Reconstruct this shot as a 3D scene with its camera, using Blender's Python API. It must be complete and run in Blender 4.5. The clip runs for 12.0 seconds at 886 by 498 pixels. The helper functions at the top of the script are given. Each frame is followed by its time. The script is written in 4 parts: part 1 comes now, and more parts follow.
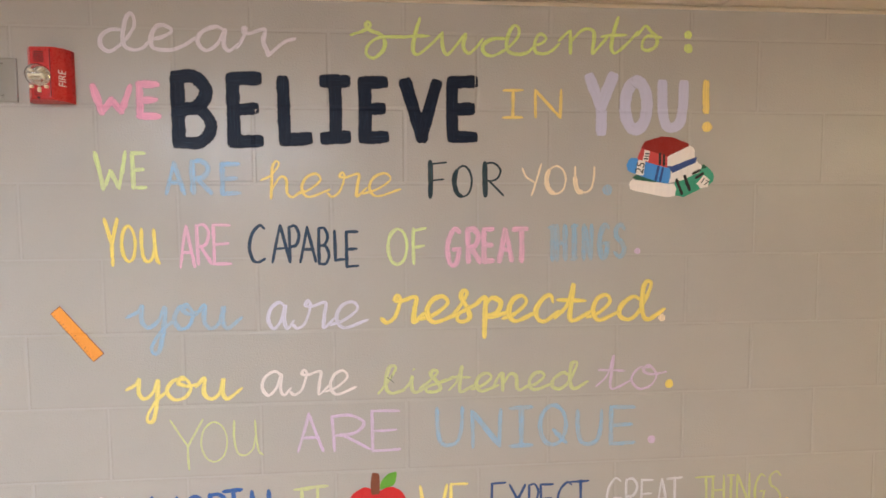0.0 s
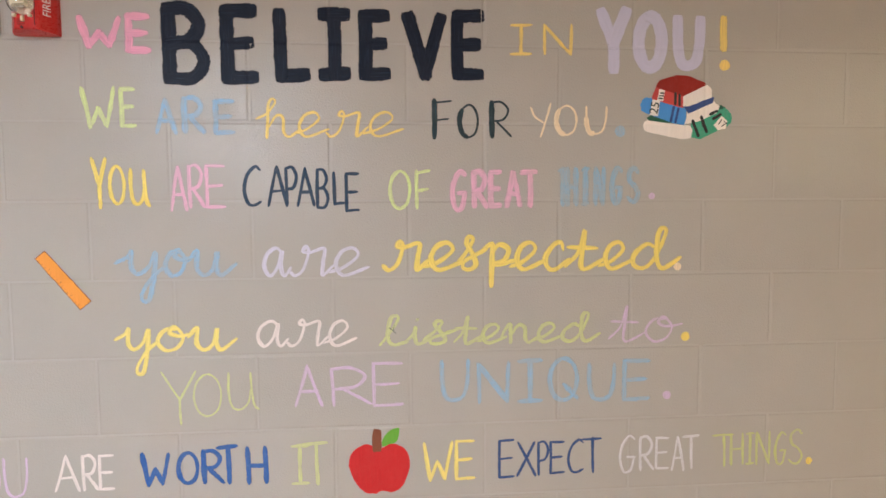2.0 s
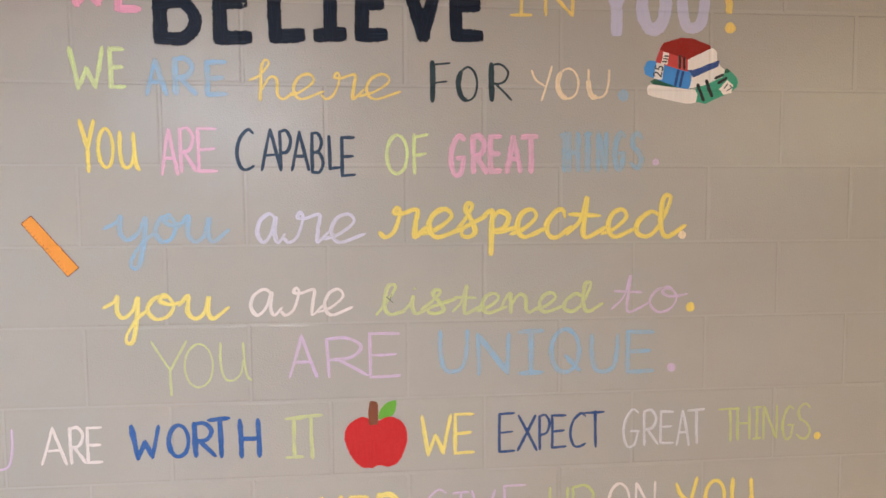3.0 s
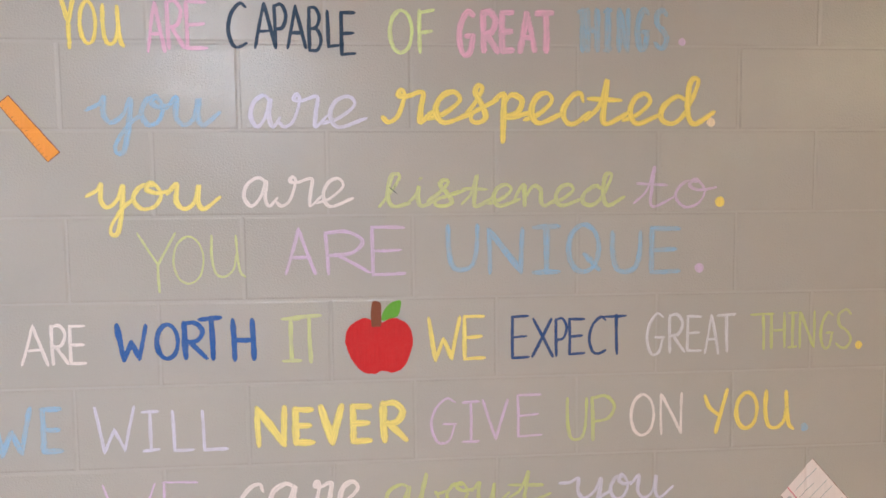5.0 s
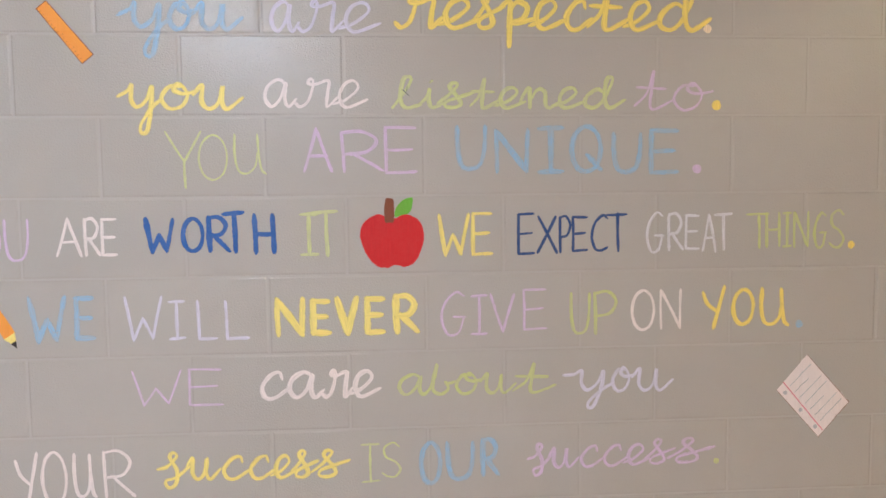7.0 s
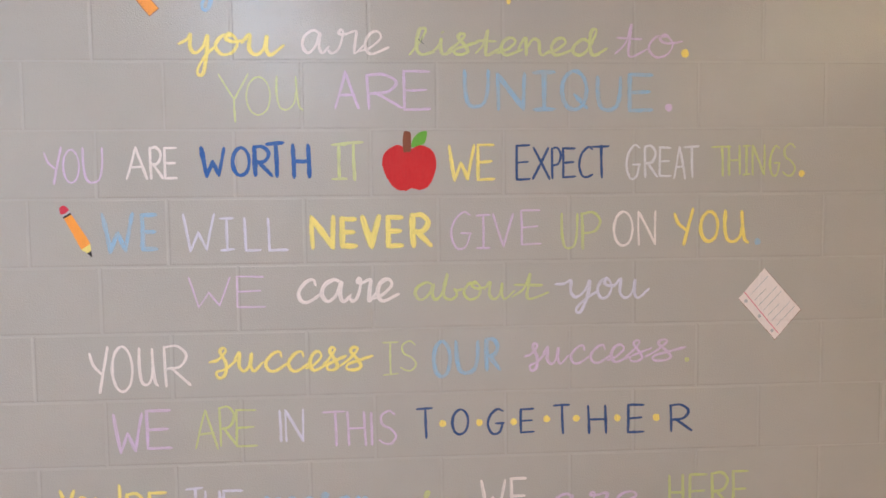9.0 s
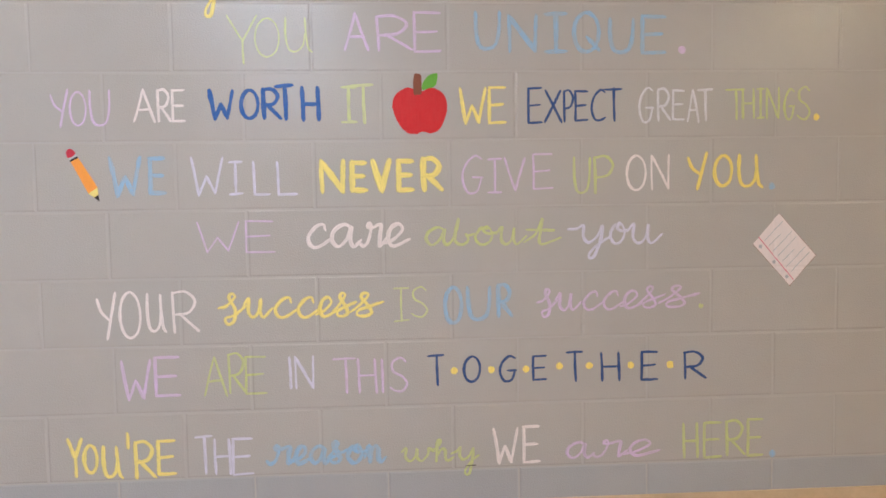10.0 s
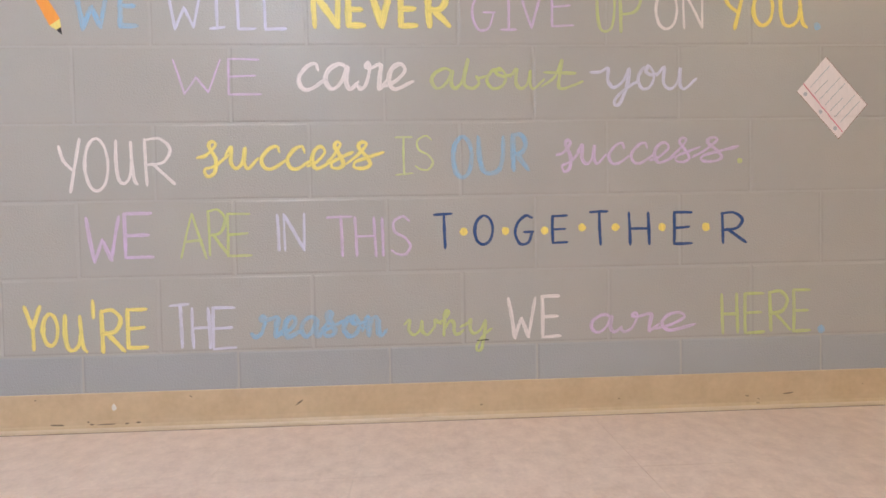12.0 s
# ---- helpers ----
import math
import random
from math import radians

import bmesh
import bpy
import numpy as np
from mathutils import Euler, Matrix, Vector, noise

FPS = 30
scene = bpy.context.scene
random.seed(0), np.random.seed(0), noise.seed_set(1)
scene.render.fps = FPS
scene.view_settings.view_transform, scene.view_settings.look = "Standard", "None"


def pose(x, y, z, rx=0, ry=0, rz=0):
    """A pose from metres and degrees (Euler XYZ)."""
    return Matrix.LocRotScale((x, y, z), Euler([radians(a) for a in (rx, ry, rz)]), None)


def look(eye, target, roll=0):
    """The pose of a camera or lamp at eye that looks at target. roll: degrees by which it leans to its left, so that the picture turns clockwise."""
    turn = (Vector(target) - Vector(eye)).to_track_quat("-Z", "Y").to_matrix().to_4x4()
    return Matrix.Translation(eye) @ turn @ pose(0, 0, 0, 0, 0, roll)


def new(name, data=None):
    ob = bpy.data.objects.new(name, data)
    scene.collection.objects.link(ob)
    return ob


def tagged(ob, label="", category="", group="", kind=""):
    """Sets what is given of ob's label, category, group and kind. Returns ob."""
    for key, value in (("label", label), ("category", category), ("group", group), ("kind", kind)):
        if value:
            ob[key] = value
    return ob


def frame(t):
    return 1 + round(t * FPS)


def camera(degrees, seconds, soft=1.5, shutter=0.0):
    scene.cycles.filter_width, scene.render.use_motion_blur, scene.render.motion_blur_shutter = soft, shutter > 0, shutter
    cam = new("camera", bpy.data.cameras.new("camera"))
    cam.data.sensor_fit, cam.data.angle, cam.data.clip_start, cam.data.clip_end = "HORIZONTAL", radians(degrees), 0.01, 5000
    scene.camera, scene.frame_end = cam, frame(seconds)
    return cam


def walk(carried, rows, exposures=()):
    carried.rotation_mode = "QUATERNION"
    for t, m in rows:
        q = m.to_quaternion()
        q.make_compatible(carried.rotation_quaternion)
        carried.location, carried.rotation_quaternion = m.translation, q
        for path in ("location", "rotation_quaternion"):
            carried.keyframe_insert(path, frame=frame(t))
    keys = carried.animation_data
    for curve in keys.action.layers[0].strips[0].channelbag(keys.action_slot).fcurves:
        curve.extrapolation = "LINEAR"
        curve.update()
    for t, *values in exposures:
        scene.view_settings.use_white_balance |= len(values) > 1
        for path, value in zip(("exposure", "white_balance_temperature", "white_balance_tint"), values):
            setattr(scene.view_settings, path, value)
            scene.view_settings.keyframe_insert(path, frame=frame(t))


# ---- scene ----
cam = camera(86.0, 12.0, soft=1.6)
METRES, EYE, TILT, LEAN, TURN = 8.0, 1.5, 0.0, 0.0, 0.0
PATH = [
    (0, (0.221, -1.326, 2.125), (0.351, 0.666, 2.016), -0.3),
    (0.5, (0.212, -1.323, 2.096), (0.342, 0.669, 1.985), -0.4),
    (1, (0.207, -1.295, 2.054), (0.341, 0.697, 1.943), -0.3),
    (1.5, (0.21, -1.285, 2.014), (0.337, 0.708, 1.902), -0.4),
    (2, (0.213, -1.269, 1.969), (0.34, 0.724, 1.864), -0.4),
    (2.5, (0.214, -1.252, 1.929), (0.344, 0.741, 1.823), -0.4),
    (3, (0.218, -1.239, 1.876), (0.346, 0.755, 1.778), -0.4),
    (5, (0.217, -1.158, 1.599), (0.318, 0.837, 1.499), -0.6),
    (5.5, (0.207, -1.171, 1.538), (0.297, 0.824, 1.433), -0.6),
    (6, (0.204, -1.199, 1.475), (0.285, 0.797, 1.369), -0.7),
    (6.5, (0.208, -1.211, 1.412), (0.292, 0.785, 1.319), -0.7),
    (7, (0.198, -1.233, 1.339), (0.279, 0.763, 1.248), -0.7),
    (9, (0.16, -1.458, 1.113), (0.237, 0.539, 1.036), -0.7),
    (9.5, (0.138, -1.458, 1.023), (0.215, 0.539, 0.953), -0.8),
    (10, (0.124, -1.446, 0.944), (0.201, 0.551, 0.867), -0.9),
    (10.5, (0.114, -1.409, 0.85), (0.201, 0.588, 0.783), -0.9),
    (11, (0.108, -1.368, 0.733), (0.195, 0.629, 0.674), -0.9),
    (11.5, (0.104, -1.333, 0.621), (0.192, 0.665, 0.576), -1.0),
    (12, (0.096, -1.294, 0.497), (0.181, 0.704, 0.45), -1.1),
]
walk(cam, [(t, look(eye, target, roll)) for t, eye, target, roll in PATH],
     [(0, 0.37, 6880, 7), (3, 0.34, 6640, 7), (6, 0.24, 6470, 8), (9, 0.22, 6400, 8), (12, 0.23, 6380, 8)])

# ---- light ----
world = bpy.data.worlds.new("world")
scene.world = world
world.use_nodes = True
world.node_tree.nodes["Background"].inputs[0].default_value = (0.9, 0.95, 1.0, 1)
world.node_tree.nodes["Background"].inputs[1].default_value = 0.05
LAMP_COOL, LAMP_WARM, LAMP_FAR = 23.0, 32.0, 2.0

# ---- plan: the block wall's face is y = 0, the floor z = 0 ----
B = 0.2032                      # half a block, and a course
CEILING = 2.722
WEST, EAST, SOUTH = -6.5, 5.7, -6.2
JOINT, LIP, RECESS = 0.0020, 0.0070, 0.0015


# ---- materials ----
def nodes_of(name):
    m = bpy.data.materials.new(name)
    m.use_nodes = True
    t = m.node_tree
    return m, t, t.nodes["Principled BSDF"]


def noise_node(t, vec, scale, detail=3.0, rough=0.55):
    n = t.nodes.new("ShaderNodeTexNoise")
    n.inputs["Scale"].default_value, n.inputs["Detail"].default_value, n.inputs["Roughness"].default_value = scale, detail, rough
    t.links.new(vec, n.inputs["Vector"])
    return n.outputs["Fac"]


def mapped(t, value, a, b, c, d):
    n = t.nodes.new("ShaderNodeMapRange")
    for i, v in enumerate((a, b, c, d)):
        n.inputs[i + 1].default_value = v
    t.links.new(value, n.inputs[0])
    return n.outputs[0]


def mixed(t, fac, a, b):
    n = t.nodes.new("ShaderNodeMix")
    n.data_type = "RGBA"
    for sock, v in ((n.inputs[0], fac), (n.inputs[6], a), (n.inputs[7], b)):
        if isinstance(v, tuple):
            sock.default_value = (*v, 1) if len(v) == 3 else v
        elif isinstance(v, float):
            sock.default_value = v
        else:
            t.links.new(v, sock)
    return n.outputs[2]


def maths(t, op, a, b=0.0):
    n = t.nodes.new("ShaderNodeMath")
    n.operation = op
    for sock, v in ((n.inputs[0], a), (n.inputs[1], b)):
        if isinstance(v, (int, float)):
            sock.default_value = v
        else:
            t.links.new(v, sock)
    return n.outputs[0]


def bumped(t, bsdf, *pairs):
    last = None
    for height, strength, distance in pairs:
        n = t.nodes.new("ShaderNodeBump")
        n.inputs["Strength"].default_value, n.inputs["Distance"].default_value = strength, distance
        t.links.new(height, n.inputs["Height"])
        if last:
            t.links.new(last, n.inputs["Normal"])
        last = n.outputs["Normal"]
    t.links.new(last, bsdf.inputs["Normal"])


def position(t):
    return t.nodes.new("ShaderNodeNewGeometry").outputs["Position"]


def surface(name, light, dark, rough=0.5, coarse=4.0, fine=60.0, bump=0.1, metal=0.0, spread=0.5, per_piece=0.0):
    """A surface of two near colours with coarse stains, fine grain and a fine relief."""
    m, t, p = nodes_of(name)
    pos = position(t)
    big, small = noise_node(t, pos, coarse, 4), noise_node(t, pos, fine, 4)
    f = mapped(t, maths(t, "ADD", maths(t, "MULTIPLY", big, 0.6), maths(t, "MULTIPLY", small, 0.4)), 0.5 - spread / 2, 0.5 + spread / 2, 0, 1)
    if per_piece:
        rnd = t.nodes.new("ShaderNodeObjectInfo").outputs["Random"]
        f = maths(t, "ADD", f, mapped(t, rnd, 0, 1, -per_piece, per_piece))
    t.links.new(mixed(t, f, dark, light), p.inputs["Base Color"])
    t.links.new(mapped(t, small, 0.3, 0.7, rough - 0.06, rough + 0.06), p.inputs["Roughness"])
    p.inputs["Metallic"].default_value = metal
    if bump:
        bumped(t, p, (small, bump, 0.002))
    return m


WALL = (0.46, 0.412, 0.364)


def block_paint(name, low, high):
    """Semi-gloss paint rolled over concrete block: orange-peel stipple, pits, slight patches, each block set a little askew."""
    m, t, p = nodes_of(name)
    pos = position(t)
    big, mid = noise_node(t, pos, 1.7, 2), noise_node(t, pos, 9.0, 1.0)
    peel, pits = noise_node(t, pos, 235.0, 1.2, 0.5), noise_node(t, pos, 60.0, 2)
    rnd = t.nodes.new("ShaderNodeObjectInfo").outputs["Random"]
    f = maths(t, "ADD", mapped(t, big, 0.3, 0.7, 0.0, 0.5), mapped(t, mid, 0.3, 0.7, 0.0, 0.3))
    f = maths(t, "ADD", f, mapped(t, rnd, 0, 1, 0.0, 0.25))
    t.links.new(mixed(t, f, low, high), p.inputs["Base Color"])
    t.links.new(mapped(t, big, 0.2, 0.8, 0.055, 0.085), p.inputs["Roughness"])
    p.inputs["Specular IOR Level"].default_value = 0.25
    askew = t.nodes.new("ShaderNodeCombineXYZ")
    t.links.new(mapped(t, rnd, 0, 1, -0.016, 0.016), askew.inputs[0])
    t.links.new(mapped(t, maths(t, "FRACT", maths(t, "MULTIPLY", rnd, 7.31)), 0, 1, -0.012, 0.012), askew.inputs[2])
    facing = t.nodes.new("ShaderNodeVectorMath")
    t.links.new(t.nodes.new("ShaderNodeNewGeometry").outputs["Normal"], facing.inputs[0])
    t.links.new(askew.outputs[0], facing.inputs[1])
    unit = t.nodes.new("ShaderNodeVectorMath")
    unit.operation = "NORMALIZE"
    t.links.new(facing.outputs[0], unit.inputs[0])
    hollow = mapped(t, pits, 0.27, 0.36, 0.0, 1.0)
    bumped(t, p, (mid, 0.2, 0.0025), (peel, 0.9, 0.00115), (hollow, 0.25, 0.0009))
    first = [n for n in t.nodes if n.bl_idname == "ShaderNodeBump"][0]
    t.links.new(unit.outputs[0], first.inputs["Normal"])
    return m


PAINTS = {}


def brush_paint(name, colour, cover=0.9):
    """Craft paint laid with a brush: streaks along the stroke, a broken edge, the wall showing through."""
    m, t, p = nodes_of(name + "_paint")
    uv = t.nodes.new("ShaderNodeUVMap").outputs[0]
    split = t.nodes.new("ShaderNodeSeparateXYZ")
    t.links.new(uv, split.inputs[0])
    along, across = split.outputs[0], split.outputs[1]
    both = t.nodes.new("ShaderNodeCombineXYZ")
    t.links.new(maths(t, "MULTIPLY", along, 16.0), both.inputs[0])
    t.links.new(maths(t, "MULTIPLY", across, 420.0), both.inputs[1])
    streak = noise_node(t, both.outputs[0], 1.0, 3, 0.6)
    pos = position(t)
    patch, grain = noise_node(t, pos, 38.0, 3), noise_node(t, pos, 480.0, 3)
    spent = noise_node(t, pos, 15.0, 2)
    thin = maths(t, "ADD", maths(t, "ADD", maths(t, "MULTIPLY", streak, 0.24), maths(t, "MULTIPLY", patch, 0.26)), maths(t, "MULTIPLY", noise_node(t, pos, 330.0, 2, 0.6), 0.50))
    thin = maths(t, "ADD", thin, mapped(t, spent, 0.3, 0.7, -0.05, 0.05))
    bare = mapped(t, thin, 0.38 + 0.20 * (1 - cover), 0.56 + 0.25 * (1 - cover), 2.8 * (1 - cover), 0.4 * (1 - cover))
    vary = 0.3 if cover > 0.965 else 1.0
    dark, pale = tuple(c * (1 - 0.14 * vary) for c in colour), tuple(min(1, c * (1 + 0.08 * vary) + 0.006) for c in colour)
    if max(colour) < 0.06:
        # dark paint: thin streaks where the brush ran dry turn teal
        dark, pale = colour, (colour[0] * 1.8 + 0.008, colour[1] * 2.2 + 0.018, colour[2] * 2.0 + 0.026)
    col = mixed(t, bare, mixed(t, mapped(t, streak, 0.35 if max(colour) > 0.06 else 0.53, 0.65 if max(colour) > 0.06 else 0.75, 0, 1), dark, pale), WALL)
    t.links.new(col, p.inputs["Base Color"])
    p.inputs["Roughness"].default_value = 0.5
    p.inputs["Specular IOR Level"].default_value = 0.16
    bumped(t, p, (streak, 0.25, 0.0006), (grain, 0.3, 0.0009))
    # the edge that the bristles leave
    rim = t.nodes.new("ShaderNodeUVMap")
    rim.uv_map = "rim"
    rsplit = t.nodes.new("ShaderNodeSeparateXYZ")
    t.links.new(rim.outputs[0], rsplit.inputs[0])
    ragged = 0.11 + 1.15 * max(0.0, 0.96 - cover)
    edge = maths(t, "ADD", rsplit.outputs[0], mapped(t, noise_node(t, pos, 420.0, 3, 0.7), 0.3, 0.7, -ragged, ragged))
    t.links.new(mapped(t, edge, 0.93 if cover > 0.95 else 0.88, 0.99, 1.0, 0.0), p.inputs["Alpha"])
    PAINTS[name] = m
    return m


brush_paint("lavender_grey", (0.760, 0.680, 0.720), 0.9)
brush_paint("lavender", (0.600, 0.570, 0.710), 0.968)
brush_paint("mist", (0.700, 0.660, 0.780), 0.86)
brush_paint("pale_grey", (0.720, 0.690, 0.720), 0.86)
brush_paint("lime", (0.690, 0.800, 0.230), 0.88)
brush_paint("pale_lime", (0.750, 0.880, 0.330), 0.8)
brush_paint("moss", (0.630, 0.680, 0.260), 0.82)
brush_paint("olive", (0.580, 0.630, 0.200), 0.81)
brush_paint("pink", (0.880, 0.380, 0.530), 0.94)
brush_paint("rose", (0.860, 0.450, 0.620), 0.85)
brush_paint("lilac", (0.710, 0.510, 0.730), 0.82)
brush_paint("midnight", (0.010, 0.013, 0.026), 0.995)
brush_paint("spruce", (0.015, 0.035, 0.045), 0.97)
brush_paint("slate", (0.014, 0.045, 0.090), 0.96)
brush_paint("navy", (0.013, 0.062, 0.205), 0.94)
brush_paint("royal", (0.016, 0.110, 0.370), 0.94)
brush_paint("sky", (0.250, 0.510, 0.750), 0.76)
brush_paint("dull_sky", (0.240, 0.490, 0.700), 0.75)
brush_paint("golden", (0.920, 0.680, 0.190), 0.92)
brush_paint("yellow", (0.920, 0.720, 0.170), 0.95)
brush_paint("lemon", (0.920, 0.750, 0.210), 0.93)
brush_paint("cream", (0.930, 0.750, 0.520), 0.92)
brush_paint("blush", (0.860, 0.760, 0.720), 0.9)
brush_paint("apple_red", (0.620, 0.022, 0.024), 0.985)
brush_paint("leaf_green", (0.150, 0.400, 0.045), 0.985)
brush_paint("bark_brown", (0.230, 0.065, 0.030), 0.98)
brush_paint("ruler_orange", (0.900, 0.340, 0.060), 0.985)
brush_paint("ink", (0.020, 0.018, 0.018), 0.97)
brush_paint("brick_red", (0.320, 0.017, 0.012), 0.985)
brush_paint("coral_red", (0.620, 0.070, 0.064), 0.985)
brush_paint("book_blue", (0.075, 0.310, 0.720), 0.985)
brush_paint("deep_blue", (0.030, 0.075, 0.260), 0.97)
brush_paint("emerald", (0.040, 0.370, 0.220), 0.95)
brush_paint("bottle_green", (0.012, 0.110, 0.060), 0.97)
brush_paint("page_cream", (0.930, 0.830, 0.760), 0.985)
brush_paint("paper_pink", (0.840, 0.730, 0.700), 0.985)
brush_paint("rule_blue", (0.560, 0.600, 0.650), 0.72)
brush_paint("margin_red", (0.800, 0.220, 0.300), 0.9)
brush_paint("eraser_red", (0.620, 0.040, 0.070), 0.985)
brush_paint("ferrule_grey", (0.500, 0.480, 0.490), 0.97)

M_WALL = block_paint("greige_block_paint", (0.445, 0.402, 0.357), (0.475, 0.430, 0.383))
M_WALL_LOW = block_paint("blue_grey_block_paint", (0.400, 0.384, 0.374), (0.430, 0.412, 0.399))
M_PLAIN = surface("greige_wall_paint", (0.68, 0.64, 0.59), (0.62, 0.58, 0.53), 0.5, 2.0, 90.0, 0.15)
M_MORTAR = surface("painted_mortar", (0.465, 0.420, 0.374), (0.43, 0.388, 0.345), 0.42, 5.0, 160.0, 0.3)
M_BASE = surface("tan_rubber_base", (0.69, 0.50, 0.315), (0.53, 0.37, 0.215), 0.42, 11.0, 60.0, 0.05)
M_TOE = surface("pale_rubber_toe", (0.71, 0.54, 0.38), (0.62, 0.46, 0.31), 0.35, 7.0, 60.0, 0.05)
M_GAP_SHADE = surface("toe_gap_shade", (0.36, 0.25, 0.18), (0.17, 0.11, 0.075), 0.8, 6.0, 90.0, 0.0)
M_SCUFF = surface("dark_scuff", (0.26, 0.18, 0.115), (0.16, 0.11, 0.07), 0.7, 40.0, 300.0, 0.0)
M_CHIP = surface("white_chip", (0.80, 0.76, 0.72), (0.70, 0.66, 0.62), 0.6, 40.0, 300.0, 0.0)
M_TILE = surface("beige_vinyl_tile", (0.88, 0.67, 0.54), (0.70, 0.50, 0.39), 0.40, 24.0, 110.0, 0.05, spread=0.36, per_piece=0.06)
M_GROUT = surface("tile_joint", (0.44, 0.32, 0.25), (0.36, 0.26, 0.20), 0.7)
M_CEIL = surface("ceiling_tile", (0.80, 0.70, 0.56), (0.74, 0.64, 0.50), 0.9, 12.0, 260.0, 0.5)
M_TEE = surface("cream_steel_tee", (0.82, 0.72, 0.57), (0.78, 0.68, 0.53), 0.45, 6.0, 100.0, 0.0)
M_RED = surface("red_plastic", (0.60, 0.022, 0.020), (0.50, 0.016, 0.016), 0.30, 12.0, 300.0, 0.06)
# near-black for slots and holes: the shade inside openings put into colour
M_SLOT = surface("slot_shade", (0.035, 0.006, 0.006), (0.02, 0.004, 0.004), 0.7)
M_STEEL = surface("brushed_steel", (0.42, 0.38, 0.33), (0.36, 0.33, 0.29), 0.38, 10.0, 220.0, 0.1, metal=0.85)
M_WHITE = surface("white_ink", (0.82, 0.76, 0.74), (0.76, 0.70, 0.68), 0.6)
M_CHROME = surface("strobe_reflector", (0.80, 0.77, 0.72), (0.70, 0.66, 0.60), 0.20, 30.0, 200.0, 0.0, metal=1.0)
M_IVORY = surface("ivory_plastic", (0.80, 0.68, 0.48), (0.74, 0.62, 0.42), 0.4)


def glass():
    m, t, p = nodes_of("clear_dome")
    p.inputs["Base Color"].default_value = (0.98, 0.97, 0.96, 1)
    p.inputs["Roughness"].default_value = 0.04
    p.inputs["Transmission Weight"].default_value = 1.0
    p.inputs["IOR"].default_value = 1.45
    return m


def glow(name, colour, strength):
    m, t, p = nodes_of(name)
    p.inputs["Base Color"].default_value = (0.8, 0.8, 0.8, 1)
    p.inputs["Emission Color"].default_value = (*colour, 1)
    p.inputs["Emission Strength"].default_value = strength
    return m


M_GLASS = glass()
M_COOL = glow("cool_diffuser", (0.79, 0.955, 1.22), LAMP_COOL)
M_FAR = glow("added_cold_diffuser", (0.75, 0.98, 1.12), LAMP_FAR)
M_WARM = glow("warm_diffuser", (1.04, 0.94, 0.57), LAMP_WARM)


# ---- builders ----
def mesh_of(bm, name, material, smooth=False):
    me = bpy.data.meshes.new(name)
    bm.to_mesh(me)
    bm.free()
    me.materials.append(material)
    if smooth:
        for poly in me.polygons:
            poly.use_smooth = True
    return me


def part(name, bm, material, parent=None, label="", smooth=False):
    ob = new(name, mesh_of(bm, name, material, smooth))
    ob.parent = parent
    return tagged(ob, label)


def block_at(bm, x0, x1, y0, y1, z0, z1, bevel=0.0):
    made = bmesh.ops.create_cube(bm, size=1.0, matrix=Matrix.Translation(((x0 + x1) / 2, (y0 + y1) / 2, (z0 + z1) / 2)) @ Matrix.Diagonal((x1 - x0, y1 - y0, z1 - z0, 1)))
    if bevel:
        edges = list({e for v in made["verts"] for e in v.link_edges})
        bmesh.ops.bevel(bm, geom=edges, offset=bevel, segments=2, profile=0.5, affect="EDGES")
    return bm


def box(x0, x1, y0, y1, z0, z1, bevel=0.0):
    return block_at(bmesh.new(), x0, x1, y0, y1, z0, z1, bevel)


def wall_y(x, z):
    """The depth of the painted face at a place: the joints between blocks are shallow hollows."""
    c = math.floor(z / B)
    dz = abs(z - round(z / B) * B)
    s = 0.0 if c % 2 == 0 else B
    dx = abs((x - s) - round((x - s) / (2 * B)) * 2 * B)
    d = min(dx, dz)
    f = min(1.0, max(0.0, (LIP - d) / (LIP - JOINT)))
    steps = ((0.0, 0.0), (0.28, 0.22), (0.72, 0.78), (1.0, 1.0))
    for (a, u), (b, v) in zip(steps, steps[1:]):
        if f <= b:
            return RECESS * (u + (v - u) * (f - a) / (b - a))
    return RECESS


# ---- lettering ----
CAPS, SCRIPT = {}, {}


def ln(x0, y0, x1, y1):
    return ("line", [(x0, y0), (x1, y1)])


def cv(*pts):
    return ("curve", list(pts))


def ring(*pts):
    return ("ring", list(pts))


def cap(ch, *strokes):
    CAPS[ch] = strokes


def joined(ch, *strokes):
    SCRIPT[ch] = strokes


# block capitals in a unit box, the main stem first
cap("A", ln(0, 0, 0.47, 1), ln(0.47, 1, 1, 0), ln(0.17, 0.36, 0.82, 0.38))
cap("B", ln(0, 1, 0, 0), cv((0, 1), (0.55, 0.99), (0.88, 0.77), (0.6, 0.55), (0.06, 0.5)), cv((0.06, 0.5), (0.68, 0.5), (1, 0.26), (0.68, 0.02), (0, 0)))
cap("C", cv((1, 0.92), (0.7, 1), (0.2, 0.78), (0, 0.4), (0.22, 0.06), (0.6, 0), (1, 0.08)))
cap("E", ln(0, 1, 0, 0), ln(0, 1, 0.98, 1), ln(0, 0.5, 0.86, 0.52), ln(0, 0, 1, 0.01))
cap("F", ln(0, 1, 0, 0), ln(0, 0.94, 1, 1), ln(0.05, 0.46, 0.85, 0.5))
cap("G", cv((0.95, 0.92), (0.6, 1), (0.15, 0.75), (0, 0.38), (0.26, 0.02), (0.72, 0.05), (0.96, 0.42)), ln(0.5, 0.43, 1, 0.43))
cap("H", ln(0, 1, 0.06, 0), ln(0.94, 1, 1, 0), ln(0.05, 0.5, 0.95, 0.5))
